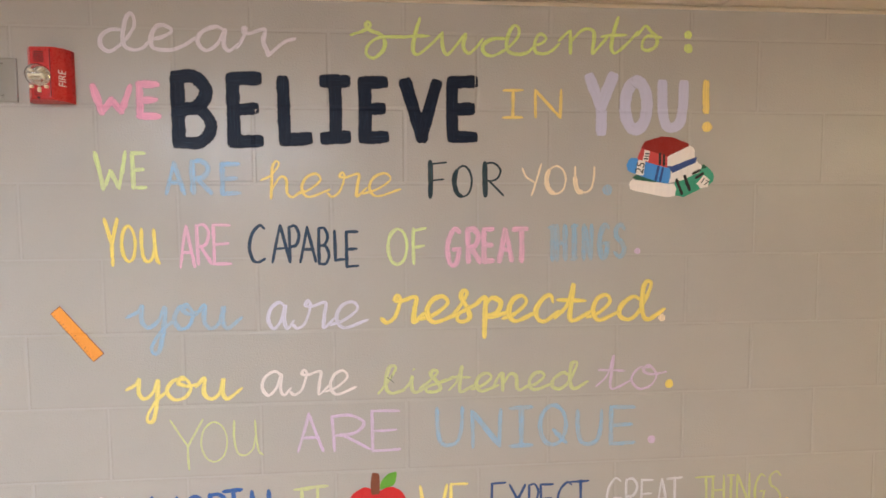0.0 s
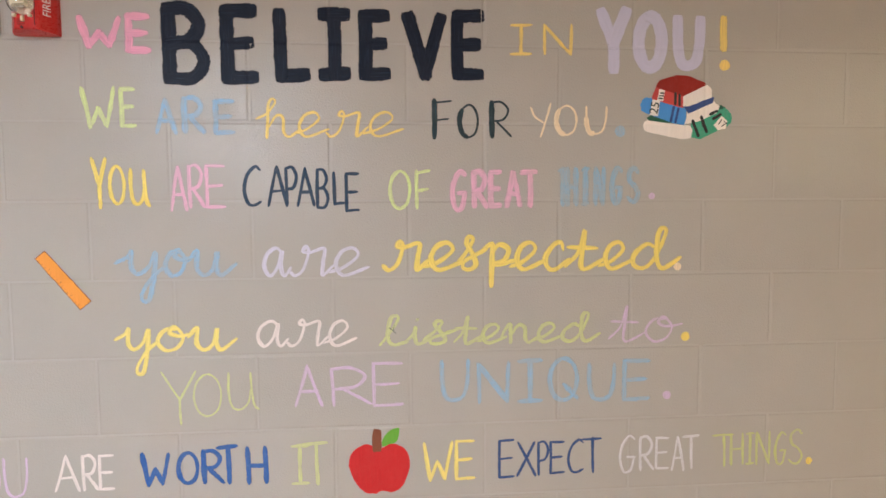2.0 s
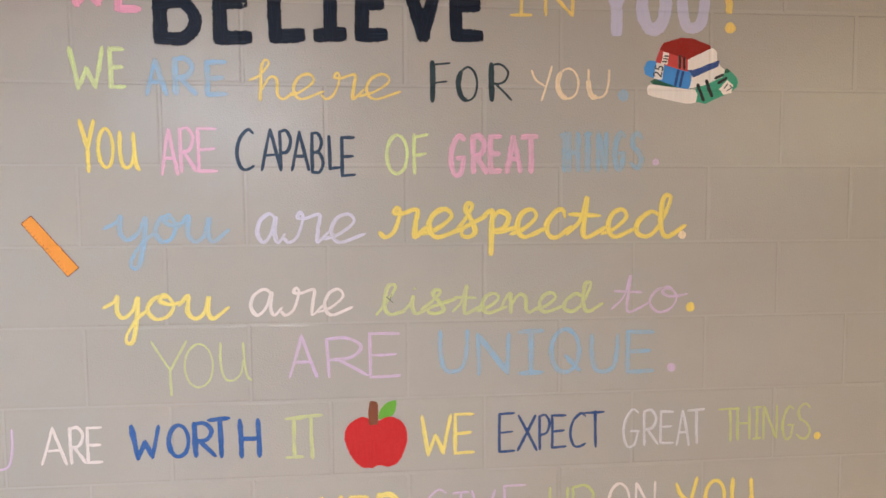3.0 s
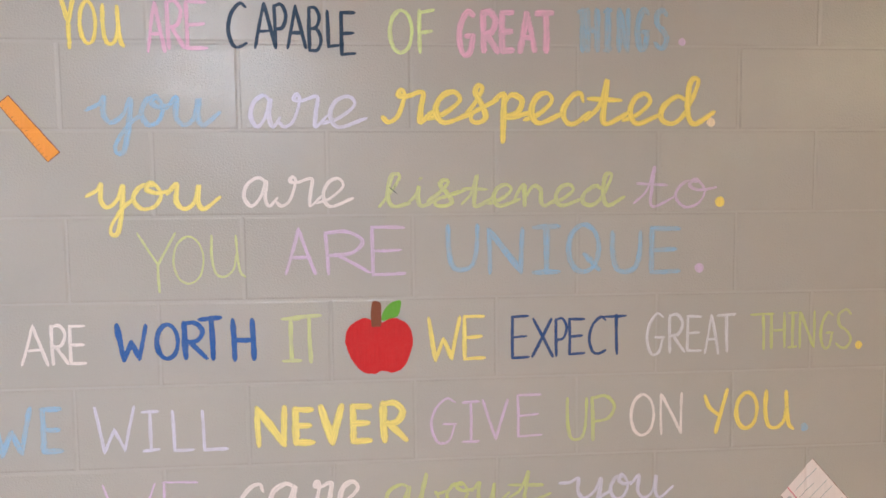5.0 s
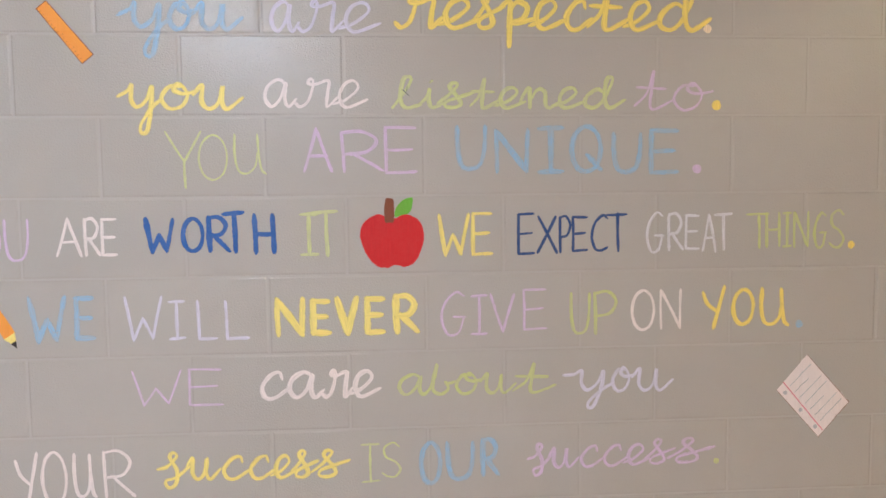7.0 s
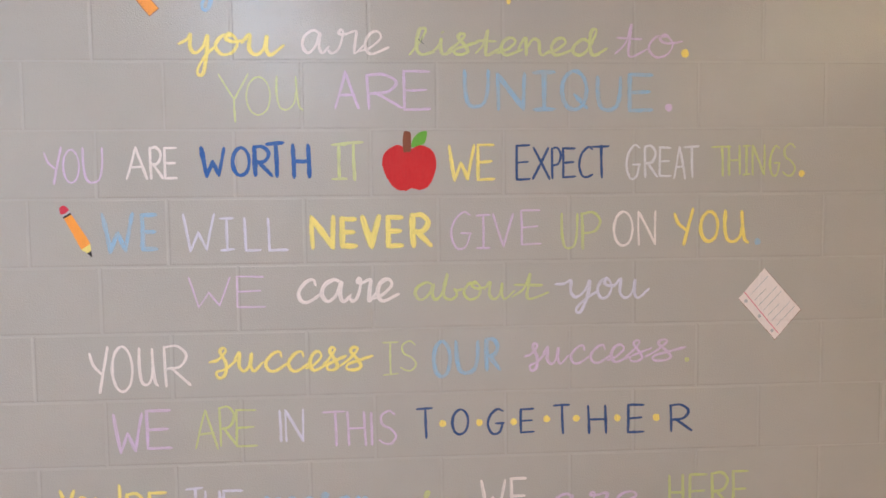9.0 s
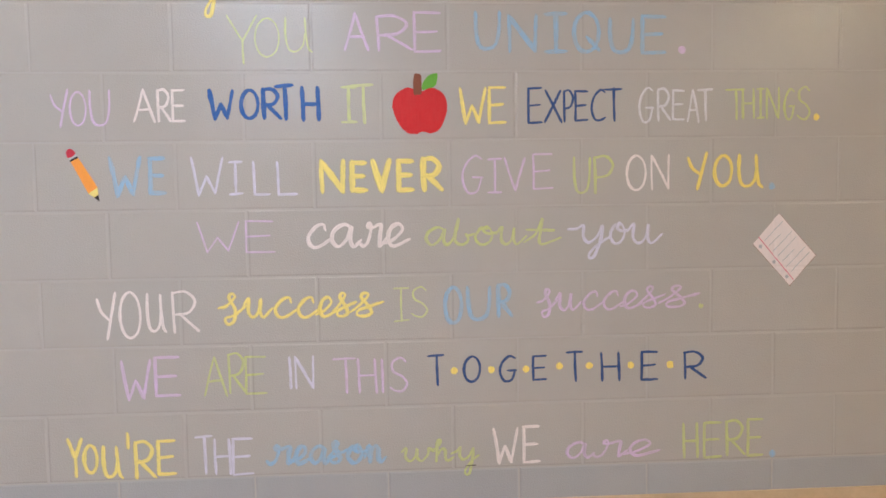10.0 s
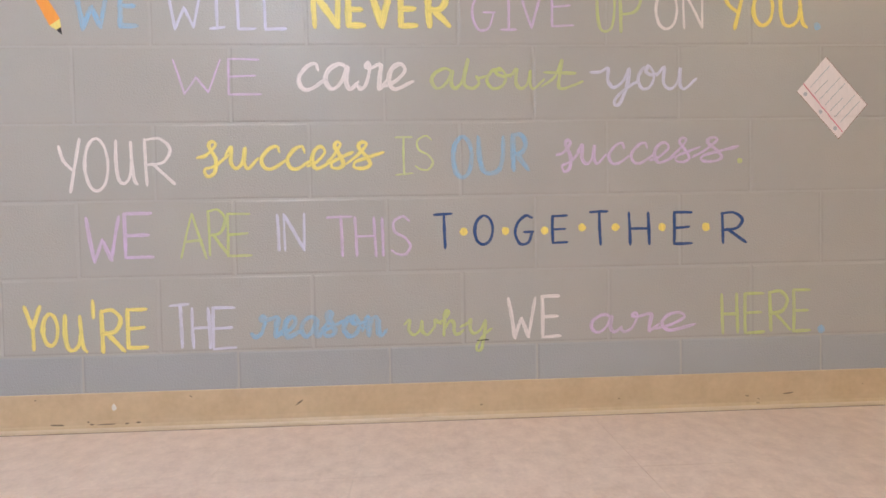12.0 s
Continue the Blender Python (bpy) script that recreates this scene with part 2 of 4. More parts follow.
cap("I", ln(0.5, 1, 0.5, 0), ln(0, 0.98, 1, 1), ln(0, 0, 1, 0.02))
cap("|", ln(0.4, 1, 0.6, 0))
cap("L", ln(0, 1, 0.05, 0), ln(0.05, 0, 1, 0.02))
cap("N", ln(0.02, 0, 0, 1), ln(0, 1, 0.97, 0), ln(0.97, 0, 1, 1))
cap("O", ring((0.5, 1), (0.13, 0.82), (0, 0.46), (0.16, 0.12), (0.5, 0), (0.86, 0.15), (1, 0.52), (0.85, 0.86)))
cap("P", ln(0, 0.97, 0.05, 0), cv((0, 0.96), (0.6, 1), (1, 0.76), (0.7, 0.48), (0.05, 0.42)))
cap("Q", ring((0.5, 1), (0.13, 0.82), (0, 0.46), (0.16, 0.12), (0.5, 0), (0.86, 0.15), (1, 0.52), (0.85, 0.86)), ln(0.52, 0.38, 1.0, 0.06))
cap("R", ln(0, 0.98, 0.04, 0), cv((0, 0.97), (0.5, 1), (0.86, 0.78), (0.62, 0.5), (0.06, 0.43)), ln(0.22, 0.46, 1, 0))
cap("S", cv((0.95, 0.88), (0.62, 1), (0.14, 0.86), (0.2, 0.6), (0.72, 0.44), (1, 0.22), (0.72, 0.01), (0.3, 0.02), (0, 0.12)))
cap("T", ln(0.56, 1, 0.6, 0), ln(0, 0.97, 1, 1))
cap("U", cv((0, 1), (0.02, 0.45), (0.16, 0.08), (0.48, 0), (0.82, 0.12), (0.97, 0.5), (1, 1)))
cap("u", cv((0.02, 1), (0, 0.5), (0.12, 0.1), (0.4, 0.03), (0.66, 0.2), (0.76, 0.55)), cv((0.74, 0.98), (0.78, 0.5), (0.86, 0.12), (1, 0)))
cap("V", ln(0, 1, 0.52, 0), ln(1, 1, 0.52, 0))
cap("W", ln(0, 1, 0.22, 0), ln(0.22, 0, 0.48, 0.5), ln(0.48, 0.5, 0.74, 0.04), ln(0.74, 0.04, 1, 1))
cap("X", ln(0.05, 1, 1, 0), ln(0.95, 1, 0, 0))
cap("Y", ln(0, 1, 0.5, 0.48), ln(1, 1, 0.5, 0.46), ln(0.5, 0.5, 0.52, 0))
cap("y", cv((0, 0.86), (0.2, 0.6), (0.62, 0.42)), ln(1, 1, 0.5, 0))
cap("!", ln(0.4, 1, 0.6, 0))
cap("'", ln(0.4, 1, 0.6, 0))

# running script: the x-height is 1, a letter's own width 1
joined("a", cv((0.74, 0.8), (0.5, 1), (0.16, 0.75), (0.06, 0.32), (0.26, 0.0), (0.54, 0.3), (0.72, 0.9), (0.68, 0.28), (0.8, 0.0), (1.03, 0.28)))
joined("b", cv((-0.05, 0.2), (0.2, 0.8), (0.32, 1.5), (0.16, 0.8), (0.14, 0.2), (0.45, 0), (0.75, 0.25), (0.66, 0.62), (0.7, 0.5), (1.05, 0.62)))
joined("c", cv((0.82, 0.76), (0.74, 1.0), (0.45, 0.9), (0.14, 0.45), (0.24, 0.05), (0.55, 0), (1.05, 0.36)))
joined("d", cv((0.52, 0.78), (0.34, 0.92), (0.1, 0.55), (0.08, 0.15), (0.28, 0.02), (0.5, 0.4), (0.72, 1.36), (0.64, 1.52), (0.56, 1.24), (0.54, 0.4), (0.66, 0), (1.0, 0.4)))
joined("e", cv((-0.05, 0.12), (0.36, 0.3), (0.76, 0.72), (0.62, 1), (0.3, 0.85), (0.14, 0.4), (0.36, 0.0), (1.05, 0.3)))
joined("h", cv((-0.02, 0.75), (0.25, 0.95), (0.48, 1.4), (0.4, 1.55), (0.3, 1.3), (0.27, 0.7), (0.24, -0.05)), cv((0.25, 0.3), (0.5, 0.85), (0.68, 0.78), (0.7, 0.2), (0.85, 0), (1.1, 0.25)))
joined("i", cv((-0.05, 0.12), (0.3, 0.5), (0.44, 0.95), (0.4, 0.35), (0.56, 0.02), (1.05, 0.25)), cv((0.5, 1.28), (0.54, 1.32)))
joined("l", cv((0.0, 0.0), (0.45, 0.75), (0.72, 1.4), (0.5, 1.5), (0.36, 1.1), (0.3, 0.4), (0.5, 0.0), (1.05, 0.15)))
joined("n", cv((-0.1, 0.3), (0.1, 0.9), (0.18, 0.95), (0.2, 0.5), (0.2, 0.02)), cv((0.2, 0.35), (0.45, 0.92), (0.66, 0.78), (0.68, 0.2), (0.8, 0), (1.05, 0.25)))
joined("o", cv((0.6, 0.92), (0.3, 0.9), (0.08, 0.42), (0.28, 0.0), (0.62, 0.12), (0.78, 0.6), (0.56, 1.02), (0.42, 0.78), (0.66, 0.62), (1.05, 0.72)))
joined("p", cv((-0.1, 0.7), (0.25, 0.95), (0.26, 0.5), (0.22, -0.6)), cv((0.22, 0.55), (0.5, 0.92), (0.84, 0.75), (0.7, 0.35), (0.28, 0.2), (0.6, 0.2), (1.08, 0.35)))
joined("r", cv((0, 0.15), (0.12, 0.0), (0.32, 0.22), (0.46, 0.85), (0.4, 1.05), (0.33, 0.88), (0.5, 0.84), (0.84, 0.98), (0.81, 0.5), (0.78, 0.04), (0.85, 0.06), (1.05, 0.36)))
joined("s", cv((-0.15, 0.25), (0.2, 0.62), (0.5, 1.1), (0.36, 1.22), (0.24, 1.0), (0.5, 0.55), (0.62, 0.2), (0.4, 0.02), (0.1, 0.06), (0.12, 0.3), (0.5, 0.5), (1.05, 0.75)))
joined("S", cv((0, 0.48), (0.3, 0.6), (0.62, 1.05), (0.5, 1.22), (0.4, 1.0), (0.62, 0.4), (0.56, -0.2), (0.32, -0.36), (0.24, -0.05), (0.6, 0.12), (1.05, 0.6)))
joined("t", cv((-0.05, 0.12), (0.3, 0.6), (0.5, 1.45), (0.44, 0.7), (0.4, 0.12), (0.55, 0.0), (1.05, 0.35)), cv((0.02, 0.82), (0.4, 0.8), (0.85, 0.78)))
joined("u", cv((-0.05, 0.6), (0.14, 0.98), (0.12, 0.3), (0.28, 0.0), (0.48, 0.25), (0.58, 0.95), (0.56, 0.3), (0.68, 0.0), (1.0, 0.45)))
joined("w", cv((-0.02, 0.7), (0.12, 0.95), (0.1, 0.3), (0.26, 0.0), (0.44, 0.35), (0.5, 0.9), (0.5, 0.3), (0.66, 0.0), (0.88, 0.5), (0.9, 0.95), (1.08, 0.7)))
SCRIPT["W"] = SCRIPT["w"]
joined("y", cv((0, 0.5), (0.24, 0.72), (0.34, 0.98), (0.32, 0.35), (0.46, 0.05), (0.7, 0.35), (0.84, 0.92), (0.82, 0.2), (0.70, -0.9), (0.55, -1.02), (0.54, -0.7), (0.78, -0.05), (1.05, 0.35)))
# the heading's larger loops
joined("D", cv((0.46, 0.79), (0.23, 0.79), (0.04, 0.5), (0.04, 0.1), (0.2, -0.1), (0.42, 0.16), (0.6, 0.55), (0.72, 1.0), (0.7, 1.38), (0.62, 1.45), (0.53, 1.1), (0.48, 0.55), (0.52, 0.12), (0.7, -0.03), (0.88, 0.06), (1.0, 0.32)))
joined("E", cv((0.08, 0.43), (0.32, 0.54), (0.5, 0.79), (0.36, 1.0), (0.2, 0.98), (0.08, 0.68), (0.05, 0.28), (0.14, 0.04), (0.48, 0.0), (0.76, 0.2), (1.0, 0.5)))
joined("R", cv((0, 0.14), (0.1, 0.54), (0.16, 0.93), (0.11, 0.96), (0.12, 0.78), (0.22, 0.75), (0.45, 0.93), (0.47, 0.75), (0.44, 0.4), (0.5, 0.04), (0.52, -0.16), (0.6, 0.0), (0.8, 0.4), (0.98, 0.55)))
joined("Z", cv((0, 1.03), (0.24, 1.25), (0.36, 1.5), (0.32, 1.68), (0.27, 1.52), (0.36, 1.25), (0.53, 1.06), (0.62, 0.75), (0.6, 0.25), (0.42, -0.16), (0.29, 0.0), (0.29, 0.38), (0.42, 0.75), (0.6, 0.9), (0.96, 0.91)))
joined("T", cv((0.41, 1.85), (0.28, 1.06), (0.22, 0.3), (0.34, 0.0), (0.69, 0.5), (1.0, 1.1)), cv((-0.06, 0.88), (0.25, 0.95), (0.64, 0.95)))
joined("U", cv((0, 1.1), (0.01, 0.44), (0.12, -0.02), (0.35, 0.44), (0.59, 1.06), (0.53, 0.44), (0.65, 0.04), (0.82, 0.25), (1.02, 0.75)))
joined("N", cv((0, 0.69), (0.22, 1.15), (0.25, 1.02), (0.25, 0.0)), cv((0.25, 0.6), (0.5, 1.2), (0.7, 1.25), (0.78, 0.94), (0.74, 0.0), (0.85, 0.25), (1.08, 0.85)))
joined("X", cv((0, 0.94), (0.32, 1.42), (0.55, 1.13), (0.8, 0.81), (0.77, 0.38), (0.45, 0.13), (0.2, 0.25), (0.23, 0.63), (0.45, 0.9), (0.98, 0.81)))
joined("J", cv((-0.12, 0.72), (0.12, 0.74), (0.3, 0.9), (0.3, 0.35), (0.44, 0.05), (0.68, 0.35), (0.82, 0.9), (0.78, 0.2), (0.6, -0.62), (0.46, -0.72), (0.48, -0.45), (0.74, 0.0), (1.05, 0.35)))
SPOKEN = {"J": "y", "Z": "s", "X": "s", "W": "w", "S": "s"}


def flowing(pts, closed=False):
    """Points on a smooth line through the given ones (Catmull-Rom)."""
    if closed:
        pts = [pts[-1]] + pts + pts[:2]
    else:
        pts = [(2 * pts[0][0] - pts[1][0], 2 * pts[0][1] - pts[1][1])] + pts + [(2 * pts[-1][0] - pts[-2][0], 2 * pts[-1][1] - pts[-2][1])]
    out = []
    for a, b, c, d in zip(pts, pts[1:], pts[2:], pts[3:]):
        for i in range(8):
            u = i / 8
            out.append(tuple(0.5 * (2 * q + (r - p) * u + (2 * p - 5 * q + 4 * r - s) * u * u + (3 * q - p - 3 * r + s) * u ** 3) for p, q, r, s in zip(a, b, c, d)))
    out.append(pts[-2])
    return out


def resampled(pts, step):
    out, left = [pts[0]], step
    for a, b in zip(pts, pts[1:]):
        d = math.dist(a, b)
        while d > left:
            f = left / d
            a = (a[0] + (b[0] - a[0]) * f, a[1] + (b[1] - a[1]) * f)
            out.append(a)
            d, left = d - left, step
        left -= d
    if math.dist(out[-1], pts[-1]) > step * 0.3 or len(out) < 2:
        out.append(pts[-1])
    return out


def lay_stroke(bm, pts, width, lift, rng, flat=False, pen=0.0):
    """A brush stroke on the wall: a thin film that follows the joints, its edge a little uneven."""
    uv, rim = bm.loops.layers.uv.verify(), bm.loops.layers.uv.get("rim") or bm.loops.layers.uv.new("rim")
    pts = resampled(pts, max(0.0022, min(0.004, width * 0.3)))
    n, cols = len(pts), max(4, int(width / 0.0035))
    seed, rows, run = rng.uniform(0, 90), [], 0.0
    start = rng.uniform(0, 30)
    for i, (x, z) in enumerate(pts):
        a, b = pts[max(0, i - 2)], pts[min(n - 1, i + 2)]
        tx, tz = b[0] - a[0], b[1] - a[1]
        size = math.hypot(tx, tz) or 1.0
        tx, tz = tx / size, tz / size
        w = width * (1 + (0.12 if flat else 0.26) * noise.noise((seed, run * 34, 0)))
        # a held brush: broad on the way down, narrow on the way up and across
        w *= 1 + pen * (-tz if tz < 0 else -0.6 * tz) - 0.35 * pen
        if pen:
            w *= 0.80 + 0.20 * min(1.0, 0.15 + min(i, n - 1 - i) / 4)
        run += math.dist(pts[i - 1], pts[i]) if i else 0.0
        row = []
        for j in range(cols + 1):
            s = 2 * j / cols - 1
            edge = 0.07 * width * noise.noise((seed + 9 * (s > 0), run * 160, 3))
            # round or blunt ends, pushed out along the stroke
            cap_len = (0.40 if flat else 0.46) * width * math.sqrt(max(0, 1 - abs(s) ** (6 if flat else 2)))
            if flat:
                cap_len += 0.05 * width * noise.noise((seed, s * 9, 7))
            push = -cap_len if i == 0 else cap_len if i == n - 1 else 0.0
            px = x - tz * (s * w / 2 + edge * (abs(s) > 0.9) * (1 if s > 0 else -1)) + tx * push
            pz = z + tx * (s * w / 2 + edge * (abs(s) > 0.9) * (1 if s > 0 else -1)) + tz * push
            high = lift + 0.0012 * run + (0.00015 if abs(s) < 0.9 else 0.0)
            row.append((bm.verts.new((px, wall_y(px, pz) - high, pz)), run + start, s * width / 2 + seed, max(abs(s), 0.94 if i in (0, n - 1) else 0.0)))
        rows.append(row)
    for ra, rb in zip(rows, rows[1:]):
        for j in range(cols):
            quad = (ra[j], ra[j + 1], rb[j + 1], rb[j])
            f = bm.faces.new([q[0] for q in quad])
            for loop, q in zip(f.loops, quad):
                loop[uv].uv, loop[rim].uv = (q[1], q[2]), (q[3], 0)


def placed(kind, pts, put):
    return [put(*p) for p in (flowing(pts, kind == "ring") if kind != "line" else pts)]


COLOUR_WORDS = {"mist": "pale lavender", "sky": "light blue", "dull_sky": "faint grey-blue", "blush": "pale blush", "midnight": "bold midnight-black", "moss": "faint moss-green",
                "olive": "olive-green", "slate": "dark slate-blue", "spruce": "dark spruce-green", "rose": "dusty pink", "royal": "royal blue"}
last_word = [None, 0.0]
rng = random.Random(4)


def new_word(text, colour, sort):
    said = COLOUR_WORDS.get(colour, colour.replace("_", " "))
    thing = tagged(new("painted_word"), "%s hand-painted %s word \"%s\" on block wall" % (said, sort, text.replace("|", "I")), "lettering", "painted words on the wall")
    last_word[0], last_word[1] = thing, 0.0004
    return thing


def painted_word(text, colour, width, style, line, boxes):
    """Block capitals; each box is a letter's left, right, foot and top on the wall."""
    thing = new_word(text.upper(), colour, "capital")
    thing.location = (boxes[0][0], 0, boxes[0][2])
    for k, (ch, (x0, x1, z0, z1)) in enumerate(zip(text, boxes)):
        bm, h = bmesh.new(), width * 0.46
        lift = 0.00055 + 0.00006 * (k % 3)
        for q, (kind, pts) in enumerate(CAPS[ch]):
            thin = 1.0
            if style == "contrast":
                thin = 1.0 if q == 0 and kind == "line" else 0.42
            wob = [rng.uniform(-0.02, 0.02) for _ in range(4)]
            put = lambda u, v: (x0 + h + (u + wob[0] * v) * max(0.0, x1 - x0 - 2 * h) - boxes[0][0] * 0, z0 + h + (v + wob[1] * u) * max(0.0, z1 - z0 - 2 * h))
            line_pts = placed(kind, pts, put)
            if style == "contrast" and kind in ("ring", "curve") and ch in "OUC":
                half = len(line_pts) // 2
                lay_stroke(bm, line_pts, width * 0.4, lift, rng)
                lay_stroke(bm, line_pts[len(line_pts) // 8:half - 2], width * 0.95, lift + 0.0001, rng)
                continue
            if kind == "line":
                a, b = line_pts
                mid = ((a[0] + b[0]) / 2 + rng.uniform(-0.012, 0.012) * (b[1] - a[1]), (a[1] + b[1]) / 2 + rng.uniform(-0.012, 0.012) * (b[0] - a[0]))
                line_pts = flowing([a, mid, b])
            lay_stroke(bm, line_pts, width * thin * rng.uniform(0.82, 0.96) * (1.1 if style == "flat" else 1.0), lift + 0.00003 * q, rng, style == "flat", 0.0 if style == "flat" else 0.12)
        ob = part("letter", bm, PAINTS[colour], thing)
        ob.matrix_parent_inverse = Matrix.Translation(-thing.location)
    return thing


def script_word(text, colour, width, line, xs, z0, z1, height):
    """Joined script; xs are the seams between the letters along the foot line."""
    thing = new_word("".join(SPOKEN.get(ch, ch) for ch in text).lower(), colour, "script")
    thing.location = (xs[0], 0, z0)
    for k, ch in enumerate(text):
        bm = bmesh.new()
        span = xs[k + 1] - xs[k]

        def put(u, v):
            x = xs[k] + u * span
            return (x, z0 + (z1 - z0) * (x - xs[0]) / (xs[-1] - xs[0]) + width * 0.45 + v * (height - width * 0.9))
        for q, (kind, pts) in enumerate(SCRIPT[ch]):
            lay_stroke(bm, placed(kind, pts, put), width * rng.uniform(1.0, 1.1), 0.00055 + 0.00006 * (k % 3) + 0.00003 * q, rng, pen=0.2)
        ob = part("letter", bm, PAINTS[colour], thing)
        ob.matrix_parent_inverse = Matrix.Translation(-thing.location)
    return thing


def film(bm, outline, lift):
    """A patch of paint with the given outline on the wall, pressed into the joints."""
    uv, rim = bm.loops.layers.uv.verify(), bm.loops.layers.uv.get("rim") or bm.loops.layers.uv.new("rim")
    one = bmesh.new()
    one.faces.new([one.verts.new((x, 0, z)) for x, z in outline])
    lo, hi = [min(p[i] for p in outline) for i in (0, 1)], [max(p[i] for p in outline) for i in (0, 1)]
    for axis in (0, 1):
        for k in range(math.floor(lo[axis] / B), math.ceil(hi[axis] / B) + 1):
            for off in (-LIP, -JOINT, JOINT, LIP):
                at = k * B + off
                if lo[axis] < at < hi[axis]:
                    co, no = ((at, 0, 0), (1, 0, 0)) if axis == 0 else ((0, 0, at), (0, 0, 1))
                    bmesh.ops.bisect_plane(one, geom=one.verts[:] + one.edges[:] + one.faces[:], plane_co=co, plane_no=no)
    bmesh.ops.triangulate(one, faces=one.faces[:])
    copies = {v: bm.verts.new((v.co.x, wall_y(v.co.x, v.co.z) - lift, v.co.z)) for v in one.verts}
    for f in one.faces:
        g = bm.faces.new([copies[v] for v in f.verts])
        for loop in g.loops:
            loop[uv].uv, loop[rim].uv = (loop.vert.co.z, loop.vert.co.x), (0.3, 0)
    one.free()
    bmesh.ops.recalc_face_normals(bm, faces=bm.faces[:])
    if bm.faces[:] and sum(f.normal.y for f in bm.faces) > 0:
        bmesh.ops.reverse_faces(bm, faces=bm.faces[:])


def uneven(pts, amount, closed=True):
    """The outline drawn by hand: smooth through the points, wavering a little."""
    pts = flowing(pts, closed)
    if closed:
        pts = pts[:-1]
    return [(x + amount * noise.noise((x * 90, z * 90, 1)), z + amount * noise.noise((x * 90, z * 90, 5))) for x, z in pts]


def straight(pts, amount=0.0012):
    """A straight-sided outline with hand-drawn edges."""
    out = []
    for a, b in zip(pts, pts[1:] + pts[:1]):
        for i in range(6):
            f = i / 6
            x, z = a[0] + (b[0] - a[0]) * f, a[1] + (b[1] - a[1]) * f
            out.append((x + amount * noise.noise((x * 120, z * 120, 2)), z + amount * noise.noise((x * 120, z * 120, 6))))
    return out


def painted_dot(colour, line, x, z, r):
    bm = bmesh.new()
    film(bm, uneven([(x + r * rng.uniform(0.86, 1.1) * math.cos(a), z + r * rng.uniform(0.9, 1.12) * math.sin(a)) for a in [i * math.pi / 4 for i in range(8)]], r * 0.1), 0.0006)
    ob = part("dot", bm, PAINTS[colour], last_word[0], "round %s painted dot" % COLOUR_WORDS.get(colour, colour))
    ob.matrix_parent_inverse = Matrix.Translation(-last_word[0].location)


# ---- the setting ----
wall = tagged(new("wall_north"), "greige painted concrete block wall with hand-painted lettering", "wall", kind="structure")
floor = tagged(new("floor"), "beige mottled vinyl tile floor", "floor", kind="structure")
part("subfloor", box(WEST, EAST, SOUTH, 0.2, -0.12, -0.0035), M_GROUT, floor)
part("mortar", box(WEST, EAST, RECESS, 0.19, 0, CEILING + 0.2), M_MORTAR, wall)
# unseen walls close the room; paleness and distance set to tune bounced light
for name, b in (("wall_south", (WEST, EAST, SOUTH - 0.2, SOUTH, 0, CEILING + 0.2)), ("wall_west", (WEST - 0.2, WEST, SOUTH - 0.2, 0.19, 0, CEILING + 0.2)), ("wall_east", (EAST, EAST + 0.2, SOUTH - 0.2, 0.19, 0, CEILING + 0.2))):
    tagged(new(name, mesh_of(box(*b), name, M_PLAIN)), "unseen plain pale wall added to close the room and bounce light", "wall", kind="structure")

# the suspended ceiling, one mesh: tiles above a grid of steel tees
TEE_X, TEE_Y, CELL = 1.100, -0.24, 0.6096
# cool and warm lights stand where wall glare points; the far one is added fill
LIGHTS = ((-5.15, M_FAR), (-0.9, M_COOL), (3.36, M_WARM))
bm = bmesh.new()
nx0, nx1 = math.floor((WEST - TEE_X) / CELL), math.ceil((EAST - TEE_X) / CELL)
light_cells = {(i, j) for lx, _ in LIGHTS for i in [round((lx - TEE_X) / CELL - 0.5)] for j in (2, 3, 5, 6)}
for i in range(nx0, nx1):
    for j in range(-1, 11):
        x0, x1 = TEE_X + i * CELL + 0.004, TEE_X + (i + 1) * CELL - 0.004
        y1, y0 = TEE_Y - (j - 0) * CELL - 0.004, TEE_Y - (j + 1) * CELL + 0.004
        x0, x1, y0, y1 = max(x0, WEST), min(x1, EAST), max(y0, SOUTH), min(y1, -0.003)
        if (i, j) in light_cells or x1 - x0 < 0.05 or y1 - y0 < 0.02:
            continue
        up = 0.006 + 0.004 * rng.random()
        block_at(bm, x0, x1, y0, y1, CEILING + up, CEILING + up + 0.016)
ceiling = tagged(new("ceiling", mesh_of(bm, "ceiling", M_CEIL)), "cream suspended ceiling of square mineral tiles", "ceiling", kind="structure")
bm = bmesh.new()
for i in range(nx0, nx1 + 1):
    x = TEE_X + i * CELL
    if WEST < x < EAST:
        block_at(bm, x - 0.012, x + 0.012, SOUTH, -0.022, CEILING + 0.001, CEILING + 0.0045)
for j in range(0, 11):
    y = TEE_Y - j * CELL
    if y > SOUTH:
        block_at(bm, WEST, EAST, y - 0.012, y + 0.012, CEILING + 0.0015, CEILING + 0.005)
block_at(bm, WEST, EAST, SOUTH, 0.19, CEILING + 0.19, CEILING + 0.25)
tagged(new("ceiling_grid", mesh_of(bm, "ceiling_grid", M_TEE)), "cream steel tee grid of the ceiling", "ceiling", kind="structure")
bm = box(WEST, EAST, -0.0235, 0.0, CEILING, CEILING + 0.0015)
block_at(bm, WEST, EAST, -0.0235, -0.022, CEILING, CEILING + 0.004)
tagged(new("trim", mesh_of(bm, "trim", M_TEE)), "cream steel wall angle under the ceiling", "trim", kind="structure")

